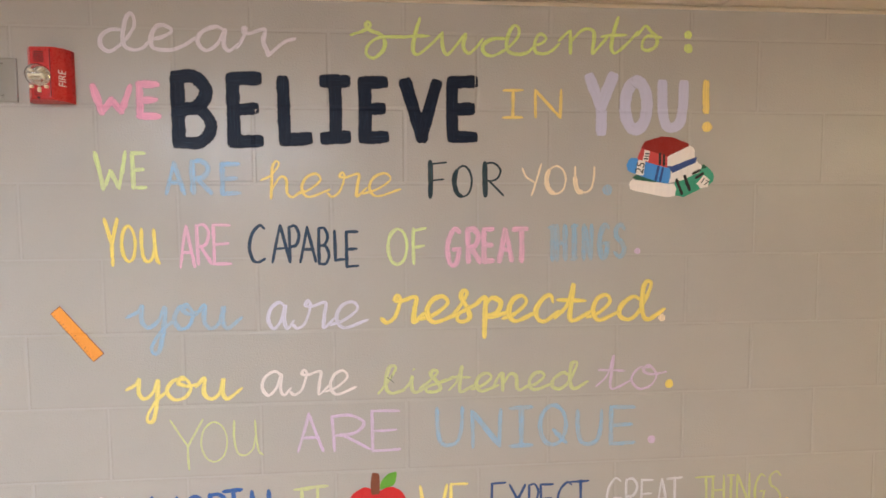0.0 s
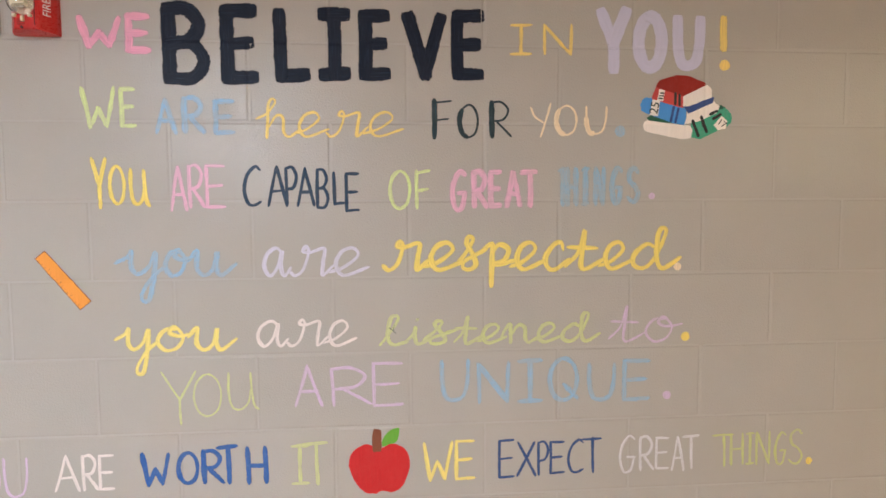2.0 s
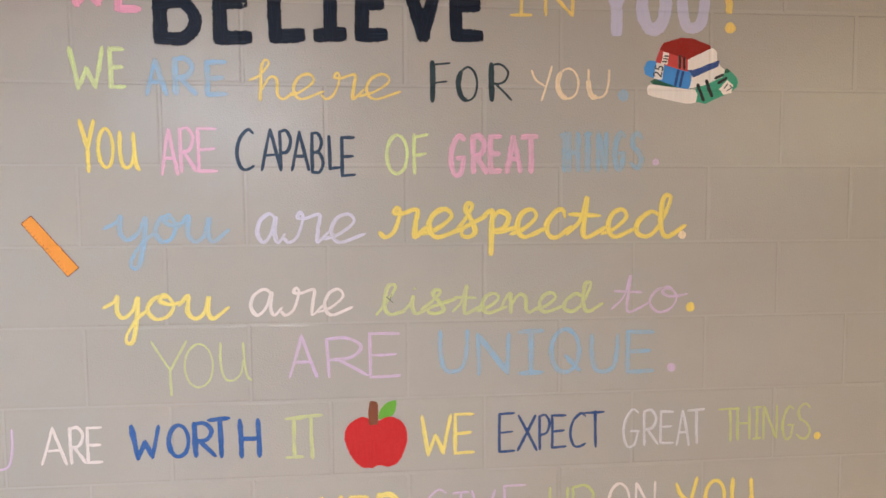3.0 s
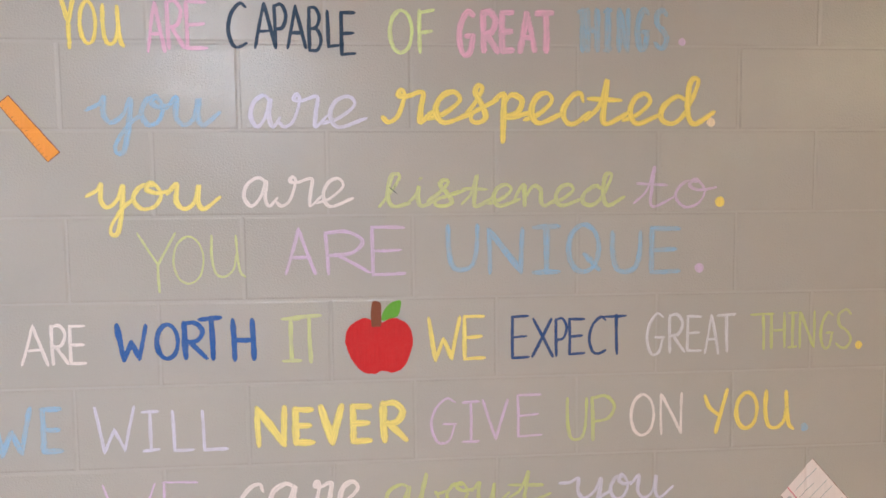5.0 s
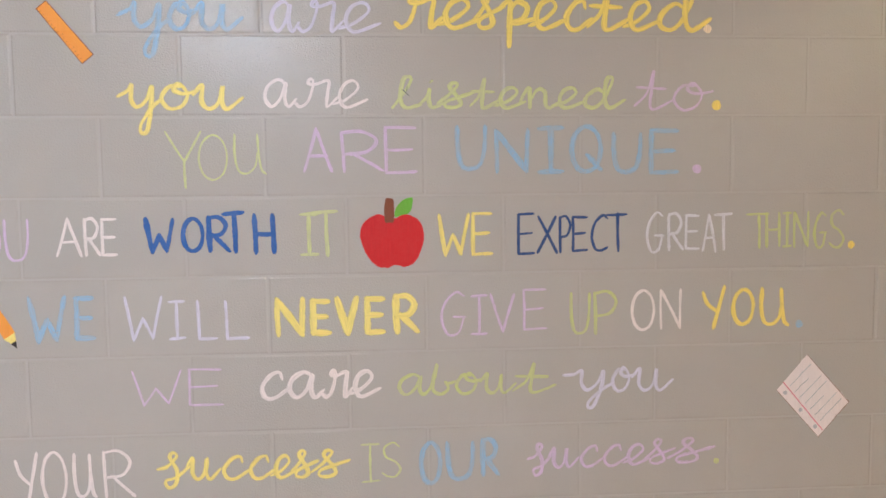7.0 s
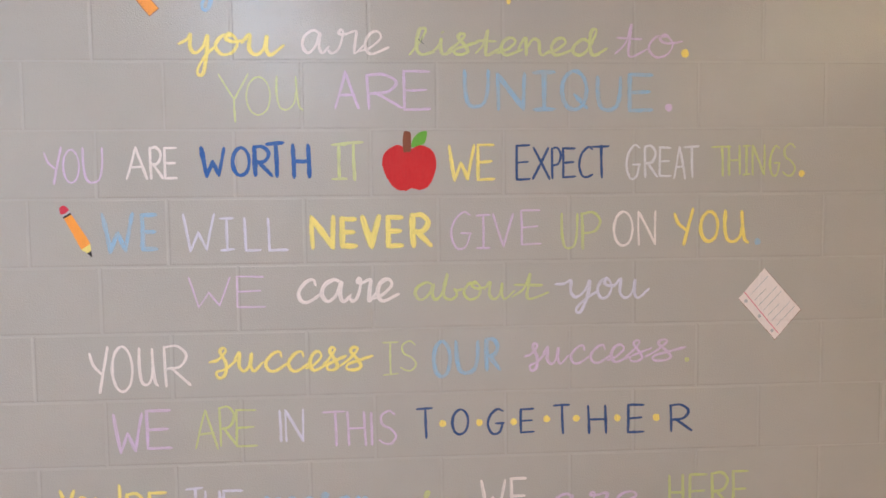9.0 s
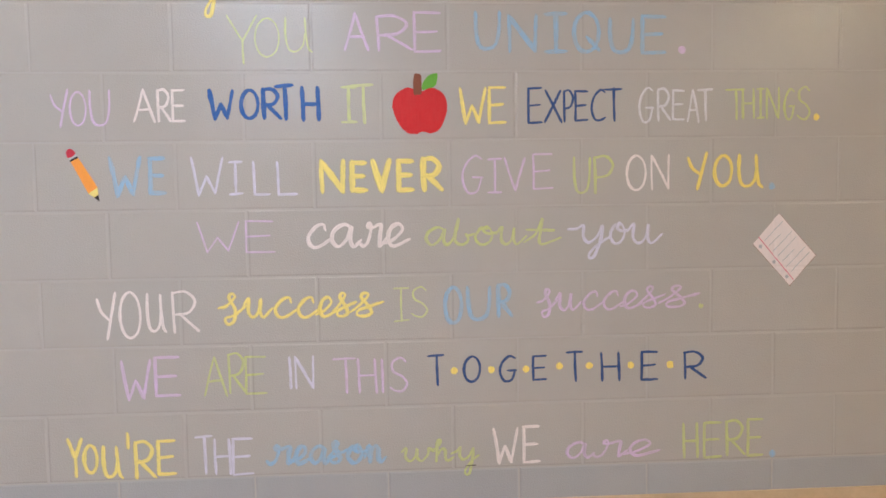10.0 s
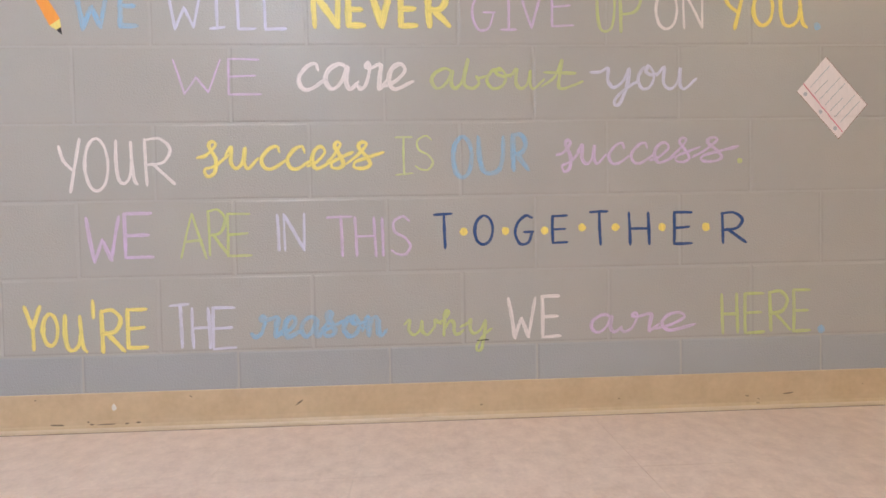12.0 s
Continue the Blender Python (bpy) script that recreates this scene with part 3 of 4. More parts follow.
# row 5 and the far lights: unseen, added to even the wall's light
for lx, glowing, row in [(lx, glowing, row) for lx, glowing in LIGHTS for row in (2, 5)]:
    i = round((lx - TEE_X) / CELL - 0.5)
    x0, x1 = TEE_X + i * CELL + 0.013, TEE_X + (i + 1) * CELL - 0.013
    y1, y0 = TEE_Y - row * CELL - 0.013, TEE_Y - (row + 2) * CELL + 0.013
    lamp = tagged(new("ceiling_light"), "unseen fluorescent ceiling light for glare and fill, with white wraparound diffuser", "ceiling light", "ceiling lights")
    lamp.location = (0, 0, 0)
    bm = bmesh.new()
    # warm strip narrowed and made brighter to strengthen its glare
    rim = 0.225 if glowing is M_WARM else 0.03
    for a in ((x0, x1, y0, y0 + 0.03), (x0, x1, y1 - 0.03, y1), (x0, x0 + rim, y0 + 0.03, y1 - 0.03), (x1 - rim, x1, y0 + 0.03, y1 - 0.03)):
        block_at(bm, *a, CEILING - 0.012, CEILING + 0.05)
    part("frame", bm, M_TEE, lamp)
    # diffuser hangs below the ceiling so its sides light the wall's top
    part("diffuser", box(x0 + rim + 0.001, x1 - rim - 0.001, y0 + 0.031, y1 - 0.031, CEILING - (0.050 if glowing is M_WARM else 0.085), CEILING + 0.016, 0.02), glowing, lamp)

# rubber base: a thin strip with a lighter rounded toe
profile = [(0, 0.1016), (-0.0022, 0.1012), (-0.0032, 0.098), (-0.0034, 0.030), (-0.0045, 0.018), (-0.0085, 0.0105), (-0.0135, 0.0065), (-0.0145, 0.003), (-0.0140, 0.0), (0, 0)]


def extruded(profile, x0, x1):
    bm = bmesh.new()
    a = [bm.verts.new((x0, y, z)) for y, z in profile]
    b = [bm.verts.new((x1, y, z)) for y, z in profile]
    n = len(profile)
    for i in range(n):
        bm.faces.new((a[i], a[(i + 1) % n], b[(i + 1) % n], b[i]))
    bm.faces.new(a[::-1])
    bm.faces.new(b)
    bmesh.ops.recalc_face_normals(bm, faces=bm.faces[:])
    return bm


part("toe", extruded([(-0.0088, 0.0108), (-0.0139, 0.0070), (-0.0150, 0.0033), (-0.0146, 0.0002), (-0.0120, 0.0002), (-0.0085, 0.0070)], WEST, EAST), M_TOE, tagged(new("baseboard_toe"), "rounded toe of the rubber base in a paler colour", "baseboard", kind="structure"))
base = tagged(new("baseboard", mesh_of(extruded(profile, WEST, EAST), "baseboard", M_BASE)), "scuffed tan rubber wall base with a rounded toe", "baseboard", kind="structure")


# ---- painted lettering, line by line ----
script_word("DEaR", "lavender_grey", 0.0114, "dear students", [-0.591, -0.466, -0.347, -0.239, -0.084], 2.580, 2.581, 0.073)
script_word("ZTUDENTX", "lime", 0.0099, "dear students", [0.062, 0.206, 0.308, 0.417, 0.561, 0.634, 0.762, 0.858, 0.928], 2.576, 2.597, 0.061)
painted_dot("lime", "dear students", 1.006, 2.653, 0.0120)
painted_dot("lime", "dear students", 1.007, 2.615, 0.0130)
painted_word("WE", "pink", 0.0235, "round", "we believe in you", [(-0.623, -0.507, 2.410, 2.498), (-0.506, -0.439, 2.401, 2.507)])
painted_word("BELIEVE", "midnight", 0.0367, "flat", "we believe in you", [(-0.414, -0.295, 2.326, 2.533), (-0.270, -0.174, 2.329, 2.530), (-0.140, -0.043, 2.336, 2.526), (-0.028, 0.060, 2.340, 2.530), (0.078, 0.164, 2.342, 2.525), (0.191, 0.307, 2.344, 2.524), (0.319, 0.409, 2.346, 2.528)])
painted_word("IN", "golden", 0.0109, "round", "we believe in you", [(0.473, 0.535, 2.412, 2.498), (0.562, 0.646, 2.415, 2.498)])
painted_word("YOU", "lavender", 0.0348, "flat", "we believe in you", [(0.707, 0.804, 2.365, 2.545), (0.809, 0.905, 2.372, 2.538), (0.918, 1.013, 2.377, 2.531)])
painted_word("!", "golden", 0.0230, "flat", "we believe in you", [(1.047, 1.078, 2.429, 2.530)])
painted_dot("golden", "we believe in you", 1.067, 2.396, 0.0150)
painted_word("WE", "pale_lime", 0.0150, "round", "we are here for you", [(-0.620, -0.529, 2.213, 2.322), (-0.526, -0.481, 2.217, 2.322)])
painted_word("ARE", "sky", 0.0166, "round", "we are here for you", [(-0.442, -0.381, 2.200, 2.297), (-0.374, -0.310, 2.203, 2.302), (-0.296, -0.238, 2.199, 2.294)])
script_word("here", "golden", 0.0073, "we are here for you", [-0.183, -0.089, -0.008, 0.092, 0.185], 2.194, 2.197, 0.069)
painted_word("FOR", "spruce", 0.0153, "contrast", "we are here for you", [(0.266, 0.324, 2.191, 2.301), (0.333, 0.396, 2.192, 2.291), (0.418, 0.485, 2.195, 2.299)])
painted_word("yOU", "cream", 0.0157, "contrast", "we are here for you", [(0.524, 0.593, 2.194, 2.296), (0.594, 0.664, 2.199, 2.291), (0.675, 0.745, 2.202, 2.288)])
painted_dot("sky", "we are here for you", 0.777, 2.216, 0.0150)
painted_word("YOu", "yellow", 0.0109, "round", "you are capable of great things", [(-0.602, -0.560, 2.010, 2.145), (-0.560, -0.515, 2.021, 2.127), (-0.509, -0.455, 2.018, 2.118)])
painted_word("ARE", "rose", 0.0111, "round", "you are capable of great things", [(-0.410, -0.362, 2.004, 2.124), (-0.364, -0.318, 2.012, 2.129), (-0.321, -0.267, 2.012, 2.128)])
painted_word("CAPABLE", "slate", 0.0099, "round", "you are capable of great things", [(-0.226, -0.177, 2.016, 2.125), (-0.165, -0.109, 2.016, 2.125), (-0.119, -0.083, 2.016, 2.124), (-0.090, -0.039, 2.016, 2.120), (-0.039, -0.003, 2.010, 2.117), (0.004, 0.039, 2.019, 2.109), (0.036, 0.076, 2.001, 2.107)])
painted_word("OF", "pale_lime", 0.0118, "round", "you are capable of great things", [(0.149, 0.212, 2.005, 2.115), (0.220, 0.264, 2.007, 2.115)])
painted_word("GREAT", "rose", 0.0165, "flat", "you are capable of great things", [(0.312, 0.362, 2.000, 2.116), (0.370, 0.419, 2.009, 2.116), (0.416, 0.456, 2.009, 2.114), (0.459, 0.510, 2.009, 2.113), (0.501, 0.553, 2.010, 2.116)])
painted_word("THINGS", "dull_sky", 0.0180, "round", "you are capable of great things", [(0.603, 0.635, 2.012, 2.122), (0.623, 0.665, 2.012, 2.123), (0.668, 0.696, 2.012, 2.123), (0.702, 0.740, 2.013, 2.123), (0.748, 0.790, 2.015, 2.126), (0.793, 0.837, 2.019, 2.126)])
painted_dot("lilac", "you are capable of great things", 0.868, 2.042, 0.0090)
script_word("you", "sky", 0.0123, "you are respected", [-0.549, -0.432, -0.361, -0.248], 1.837, 1.834, 0.076)
script_word("are", "mist", 0.0100, "you are respected", [-0.180, -0.110, -0.003, 0.090], 1.832, 1.830, 0.082)
script_word("respected", "yellow", 0.0133, "you are respected", [0.135, 0.248, 0.342, 0.407, 0.483, 0.563, 0.634, 0.728, 0.808, 0.950], 1.841, 1.836, 0.085)
painted_dot("cream", "you are respected", 0.945, 1.847, 0.0110)
script_word("you", "lemon", 0.0111, "you are listened to", [-0.558, -0.460, -0.368, -0.254], 1.641, 1.638, 0.070)
script_word("are", "blush", 0.0086, "you are listened to", [-0.202, -0.122, -0.021, 0.055], 1.646, 1.642, 0.075)
script_word("listened", "moss", 0.0104, "you are listened to", [0.123, 0.192, 0.252, 0.327, 0.391, 0.460, 0.545, 0.614, 0.725], 1.641, 1.639, 0.061)
script_word("to", "lilac", 0.0080, "you are listened to", [0.757, 0.848, 0.955], 1.638, 1.634, 0.075)
painted_dot("yellow", "you are listened to", 0.971, 1.651, 0.0130)
painted_word("YOu", "moss", 0.0071, "round", "you are unique", [(-0.449, -0.356, 1.443, 1.590), (-0.369, -0.292, 1.462, 1.581), (-0.280, -0.197, 1.475, 1.583)])
painted_word("ARE", "lilac", 0.0103, "round", "you are unique", [(-0.108, -0.029, 1.482, 1.598), (-0.011, 0.101, 1.480, 1.591), (0.100, 0.186, 1.476, 1.601)])
painted_word("UNIQUE", "sky", 0.0158, "round", "you are unique", [(0.281, 0.368, 1.481, 1.603), (0.382, 0.477, 1.475, 1.594), (0.494, 0.569, 1.473, 1.601), (0.580, 0.671, 1.472, 1.604), (0.690, 0.776, 1.472, 1.584), (0.790, 0.874, 1.469, 1.593)])
painted_dot("lilac", "you are unique", 0.921, 1.486, 0.0120)
painted_word("yOU", "lilac", 0.0080, "round", "you are worth it we expect great things", [(-0.963, -0.906, 1.261, 1.375), (-0.910, -0.857, 1.265, 1.370), (-0.852, -0.788, 1.265, 1.373)])
painted_word("ARE", "blush", 0.0098, "round", "you are worth it we expect great things", [(-0.728, -0.660, 1.275, 1.376), (-0.658, -0.614, 1.275, 1.376), (-0.616, -0.573, 1.275, 1.374)])
painted_word("WORTH", "royal", 0.0145, "round", "you are worth it we expect great things", [(-0.511, -0.429, 1.279, 1.375), (-0.419, -0.356, 1.279, 1.375), (-0.354, -0.291, 1.281, 1.379), (-0.316, -0.256, 1.276, 1.389), (-0.240, -0.178, 1.274, 1.382)])
painted_word("IT", "moss", 0.0118, "round", "you are worth it we expect great things", [(-0.121, -0.069, 1.268, 1.384), (-0.091, -0.019, 1.265, 1.389)])
painted_word("WE", "lemon", 0.0120, "round", "you are worth it we expect great things", [(0.232, 0.320, 1.261, 1.376), (0.321, 0.380, 1.262, 1.379)])
painted_word("EXPECT", "navy", 0.0087, "round", "you are worth it we expect great things", [(0.442, 0.490, 1.263, 1.374), (0.492, 0.551, 1.266, 1.368), (0.551, 0.587, 1.266, 1.368), (0.586, 0.631, 1.269, 1.366), (0.636, 0.685, 1.269, 1.369), (0.675, 0.736, 1.267, 1.373)])
painted_word("GREAT", "pale_grey", 0.0088, "round", "you are worth it we expect great things", [(0.784, 0.835, 1.263, 1.374), (0.842, 0.889, 1.268, 1.372), (0.889, 0.932, 1.271, 1.367), (0.935, 0.978, 1.264, 1.368), (0.966, 1.019, 1.267, 1.370)])
painted_word("THINGS", "olive", 0.0090, "round", "you are worth it we expect great things", [(1.055, 1.121, 1.271, 1.370), (1.108, 1.153, 1.273, 1.370), (1.155, 1.184, 1.273, 1.371), (1.185, 1.232, 1.272, 1.371), (1.241, 1.281, 1.269, 1.369), (1.283, 1.330, 1.268, 1.376)])
painted_dot("yellow", "you are worth it we expect great things", 1.348, 1.279, 0.0100)
painted_word("WE", "sky", 0.0168, "round", "we will never give up on you", [(-0.806, -0.705, 1.054, 1.180), (-0.692, -0.636, 1.061, 1.178)])
painted_word("WILL", "mist", 0.0099, "round", "we will never give up on you", [(-0.569, -0.468, 1.056, 1.176), (-0.457, -0.412, 1.057, 1.164), (-0.387, -0.331, 1.056, 1.162), (-0.317, -0.251, 1.055, 1.161)])
painted_word("NEVER", "lemon", 0.0200, "round", "we will never give up on you", [(-0.190, -0.108, 1.058, 1.166), (-0.099, -0.042, 1.061, 1.162), (-0.037, 0.031, 1.058, 1.165), (0.040, 0.099, 1.059, 1.166), (0.115, 0.188, 1.060, 1.172)])
painted_word("GIVE", "lilac", 0.0086, "round", "we will never give up on you", [(0.238, 0.307, 1.053, 1.173), (0.317, 0.364, 1.054, 1.164), (0.366, 0.438, 1.059, 1.166), (0.456, 0.522, 1.063, 1.176)])
painted_word("UP", "olive", 0.0105, "round", "we will never give up on you", [(0.580, 0.639, 1.049, 1.165), (0.643, 0.710, 1.048, 1.169)])
painted_word("ON", "blush", 0.0089, "round", "we will never give up on you", [(0.745, 0.812, 1.056, 1.170), (0.823, 0.885, 1.058, 1.168)])
painted_word("yOu", "yellow", 0.0125, "round", "we will never give up on you", [(0.936, 1.006, 1.055, 1.177), (1.019, 1.085, 1.063, 1.168), (1.096, 1.182, 1.060, 1.170)])
painted_dot("sky", "we will never give up on you", 1.208, 1.067, 0.0110)
painted_word("WE", "lilac", 0.0074, "round", "we care about you", [(-0.555, -0.429, 0.887, 0.983), (-0.414, -0.324, 0.885, 0.985)])
script_word("care", "blush", 0.0119, "we care about you", [-0.236, -0.161, -0.071, 0.004, 0.074], 0.896, 0.894, 0.078)
script_word("about", "olive", 0.0092, "we care about you", [0.124, 0.209, 0.273, 0.348, 0.435, 0.536], 0.897, 0.894, 0.062)
script_word("Jou", "mist", 0.0095, "we care about you", [0.579, 0.692, 0.756, 0.860], 0.894, 0.891, 0.070)
painted_word("yOuR", "blush", 0.0101, "round", "your success is our success", [(-0.858, -0.795, 0.631, 0.779), (-0.792, -0.723, 0.634, 0.781), (-0.712, -0.650, 0.650, 0.773), (-0.637, -0.553, 0.647, 0.779)])
script_word("Success", "lemon", 0.0104, "your success is our success", [-0.497, -0.420, -0.339, -0.270, -0.204, -0.149, -0.091, -0.010], 0.689, 0.682, 0.068)
painted_word("IS", "moss", 0.0076, "round", "your success is our success", [(0.025, 0.075, 0.666, 0.776), (0.078, 0.132, 0.678, 0.777)])
painted_word("OUR", "sky", 0.0161, "round", "your success is our success", [(0.176, 0.241, 0.653, 0.779), (0.247, 0.329, 0.663, 0.775), (0.339, 0.395, 0.673, 0.783)])
script_word("Success", "lilac", 0.0092, "your success is our success", [0.469, 0.529, 0.605, 0.667, 0.732, 0.796, 0.866, 0.973], 0.688, 0.691, 0.063)
painted_dot("olive", "your success is our success", 0.984, 0.697, 0.0080)
painted_word("WE", "lilac", 0.0117, "round", "we are in this together", [(-0.795, -0.700, 0.446, 0.572), (-0.696, -0.615, 0.455, 0.582)])
painted_word("ARE", "olive", 0.0089, "round", "we are in this together", [(-0.551, -0.477, 0.453, 0.578), (-0.478, -0.419, 0.459, 0.587), (-0.428, -0.360, 0.455, 0.576)])
painted_word("|N", "mist", 0.0105, "round", "we are in this together", [(-0.303, -0.279, 0.468, 0.571), (-0.279, -0.216, 0.467, 0.572)])
painted_word("TH|S", "lilac", 0.0091, "round", "we are in this together", [(-0.165, -0.090, 0.449, 0.565), (-0.090, -0.026, 0.449, 0.561), (-0.020, -0.004, 0.449, 0.557), (0.008, 0.067, 0.449, 0.561)])
painted_word("TOGETHER", "navy", 0.0092, "round", "we are in this together", [(0.125, 0.180, 0.465, 0.567), (0.234, 0.292, 0.472, 0.559), (0.346, 0.404, 0.471, 0.557), (0.450, 0.498, 0.473, 0.555), (0.554, 0.611, 0.467, 0.567), (0.663, 0.729, 0.465, 0.560), (0.791, 0.849, 0.464, 0.560), (0.928, 1.005, 0.463, 0.557)])
painted_dot("yellow", "we are in this together", 0.209, 0.512, 0.0110)
painted_dot("yellow", "we are in this together", 0.323, 0.513, 0.0110)
painted_dot("yellow", "we are in this together", 0.431, 0.512, 0.0110)
painted_dot("yellow", "we are in this together", 0.535, 0.518, 0.0110)
painted_dot("yellow", "we are in this together", 0.630, 0.518, 0.0110)
painted_dot("yellow", "we are in this together", 0.761, 0.515, 0.0110)
painted_dot("yellow", "we are in this together", 0.886, 0.513, 0.0120)
painted_word("YOu'RE", "lemon", 0.0131, "round", "you're the reason why we are here", [(-0.962, -0.910, 0.216, 0.341), (-0.916, -0.866, 0.226, 0.322), (-0.860, -0.794, 0.209, 0.316), (-0.787, -0.774, 0.298, 0.354), (-0.766, -0.696, 0.205, 0.328), (-0.698, -0.637, 0.214, 0.328)])
painted_word("THE", "mist", 0.0104, "round", "you're the reason why we are here", [(-0.584, -0.528, 0.213, 0.338), (-0.529, -0.473, 0.210, 0.326), (-0.474, -0.406, 0.205, 0.326)])
script_word("reason", "sky", 0.0138, "you're the reason why we are here", [-0.368, -0.287, -0.239, -0.178, -0.127, -0.066, -0.011], 0.233, 0.228, 0.066)
script_word("Why", "olive", 0.0092, "you're the reason why we are here", [0.045, 0.134, 0.196, 0.276], 0.230, 0.226, 0.051)
painted_word("WE", "blush", 0.0126, "round", "you're the reason why we are here", [(0.323, 0.407, 0.211, 0.332), (0.416, 0.476, 0.212, 0.336)])
script_word("are", "lilac", 0.0096, "you're the reason why we are here", [0.553, 0.641, 0.744, 0.847], 0.222, 0.223, 0.058)
painted_word("HERE", "olive", 0.0114, "round", "you're the reason why we are here", [(0.925, 0.981, 0.209, 0.328), (0.992, 1.056, 0.208, 0.330), (1.064, 1.133, 0.213, 0.334), (1.133, 1.191, 0.209, 0.336)])
painted_dot("sky", "you're the reason why we are here", 1.219, 0.219, 0.0120)


# ---- painted pictures ----
def picture(name, label, category):
    return tagged(new(name), label, category, "painted pictures on the wall")


def patch(name, thing, colour, outline, lift=0.0006, label=""):
    bm = bmesh.new()
    film(bm, outline, lift)
    return part(name, bm, PAINTS[colour], thing, label)


def dash(name, thing, colour, a, b, width, lift=0.0010, label=""):
    bm = bmesh.new()
    lay_stroke(bm, flowing([a, ((a[0] + b[0]) / 2, (a[1] + b[1]) / 2), b]), width, lift, rng)
    return part(name, bm, PAINTS[colour], thing, label)


# stray marks on the wall
mark = picture("pencil_mark", "small grey pencil tick on the painted wall", "mark")
dash("stroke", mark, "slate", (0.148, 1.692), (0.166, 1.676), 0.0016, 0.0012)
dash("stroke", mark, "slate", (0.158, 1.684), (0.162, 1.699), 0.0012, 0.0012)
smudge = picture("scuff_mark", "short dark scuff along a mortar joint", "mark")
dash("stroke", smudge, "ink", (0.240, 0.2135), (0.272, 0.2150), 0.0028, 0.0012)

# the apple
apple = picture("painted_apple", "red painted apple with brown stem and green leaf", "painting")
ax, az = 0.117, 1.306
patch("apple_body", apple, "apple_red", uneven([(ax + u * 0.082, az + v * 0.07) for u, v in ((0, 0.80), (-0.42, 0.98), (-0.85, 0.72), (-1.0, 0.22), (-0.86, -0.38), (-0.55, -0.88), (-0.2, -1.0), (0.1, -0.90), (0.4, -0.97), (0.7, -0.80), (0.93, -0.3), (1.0, 0.25), (0.84, 0.74), (0.45, 0.97))], 0.002))
patch("stem", apple, "bark_brown", uneven([(ax - 0.018, az + 0.050), (ax - 0.019, az + 0.085), (ax - 0.015, az + 0.108), (ax - 0.004, az + 0.110), (ax + 0.005, az + 0.104), (ax + 0.006, az + 0.075), (ax + 0.005, az + 0.050), (ax - 0.006, az + 0.047)], 0.001), 0.0010)
patch("leaf", apple, "leaf_green", uneven([(ax + 0.008, az + 0.062), (ax + 0.010, az + 0.082), (ax + 0.028, az + 0.104), (ax + 0.052, az + 0.111), (ax + 0.053, az + 0.092), (ax + 0.046, az + 0.073), (ax + 0.028, az + 0.066)], 0.001), 0.0008)

# the ruler
ruler = picture("painted_ruler", "orange painted ruler with dark outline and ticks", "painting")
ra, rb = Vector((-0.733, 1.897)), Vector((-0.628, 1.767))
rd = (rb - ra).normalized()
rn = Vector((rd.y, -rd.x))
at = lambda s, q: tuple(ra + rd * (s * (rb - ra).length) + rn * q)
patch("border", ruler, "bark_brown", straight([at(-0.01, -0.0165), at(1.01, -0.0185), at(1.01, 0.0185), at(-0.01, 0.0165)], 0.0008), 0.0005)
patch("ruler_body", ruler, "ruler_orange", straight([at(0, -0.0150), at(1, -0.0168), at(1, 0.0168), at(0, 0.0150)], 0.0008), 0.0008)
for i in range(1, 16):
    long = 0.0095 if i % 4 == 0 else 0.0055
    dash("tick", ruler, "bark_brown", at(i / 16, 0.0155), at(i / 16, 0.0155 - long), 0.0008)

# the pencil
pencil = picture("painted_pencil", "yellow-orange painted pencil with red eraser", "painting")
pa, pb = Vector((-0.911, 1.190)), Vector((-0.833, 1.047))
pd = (pb - pa).normalized()
pn = Vector((-pd.y, pd.x))
along = lambda s, q: tuple(pa + pd * (s * (pb - pa).length) + pn * q)
patch("pencil_body", pencil, "ruler_orange", straight([along(0.14, -0.0125), along(0.14, 0.0125), along(0.78, 0.0165), along(0.80, -0.0165)], 0.001))
patch("tip", pencil, "lemon", straight([along(0.77, 0.0165), along(0.90, 0.007), along(0.91, -0.006), along(0.79, -0.0165)], 0.001), 0.0009)
patch("lead", pencil, "ink", straight([along(0.89, 0.0075), along(1.0, 0.001), along(1.0, -0.001), along(0.90, -0.0068)], 0.0006), 0.0011)
patch("ferrule", pencil, "ferrule_grey", straight([along(0.055, -0.0125), along(0.055, 0.0125), along(0.13, 0.0125), along(0.13, -0.0125)], 0.0006), 0.0009)
patch("band", pencil, "ink", straight([along(0.115, -0.0130), along(0.115, 0.0130), along(0.15, 0.0130), along(0.15, -0.0130)], 0.0006), 0.0011)
patch("eraser", pencil, "eraser_red", uneven([along(0.07, -0.0115), along(-0.01, -0.0115), along(-0.06, -0.005), along(-0.06, 0.005), along(-0.01, 0.0115), along(0.07, 0.0115)], 0.0005), 0.0010)

# the sheet of notebook paper
sheet = picture("painted_notebook_sheet", "pinkish painted lined notebook sheet with three holes", "painting")
s0, s1, s3 = Vector((1.149, 0.887)), Vector((1.233, 0.982)), Vector((1.269, 0.754))
on = lambda u, v: tuple(s0 + (s1 - s0) * u + (s3 - s0) * v)
patch("paper", sheet, "paper_pink", straight([on(0, 0), on(1, 0), on(1.0, 1), on(0, 1)], 0.0022))
for i in range(7):
    v = 0.12 + i * 0.122
    dash("rule", sheet, "rule_blue", on(0.27, v), on(0.93 - 0.25 * (i % 3 == 1), v + 0.02), 0.0022)
dash("margin", sheet, "margin_red", on(0.22, 0.0), on(0.17, 0.97), 0.0034, 0.0013)
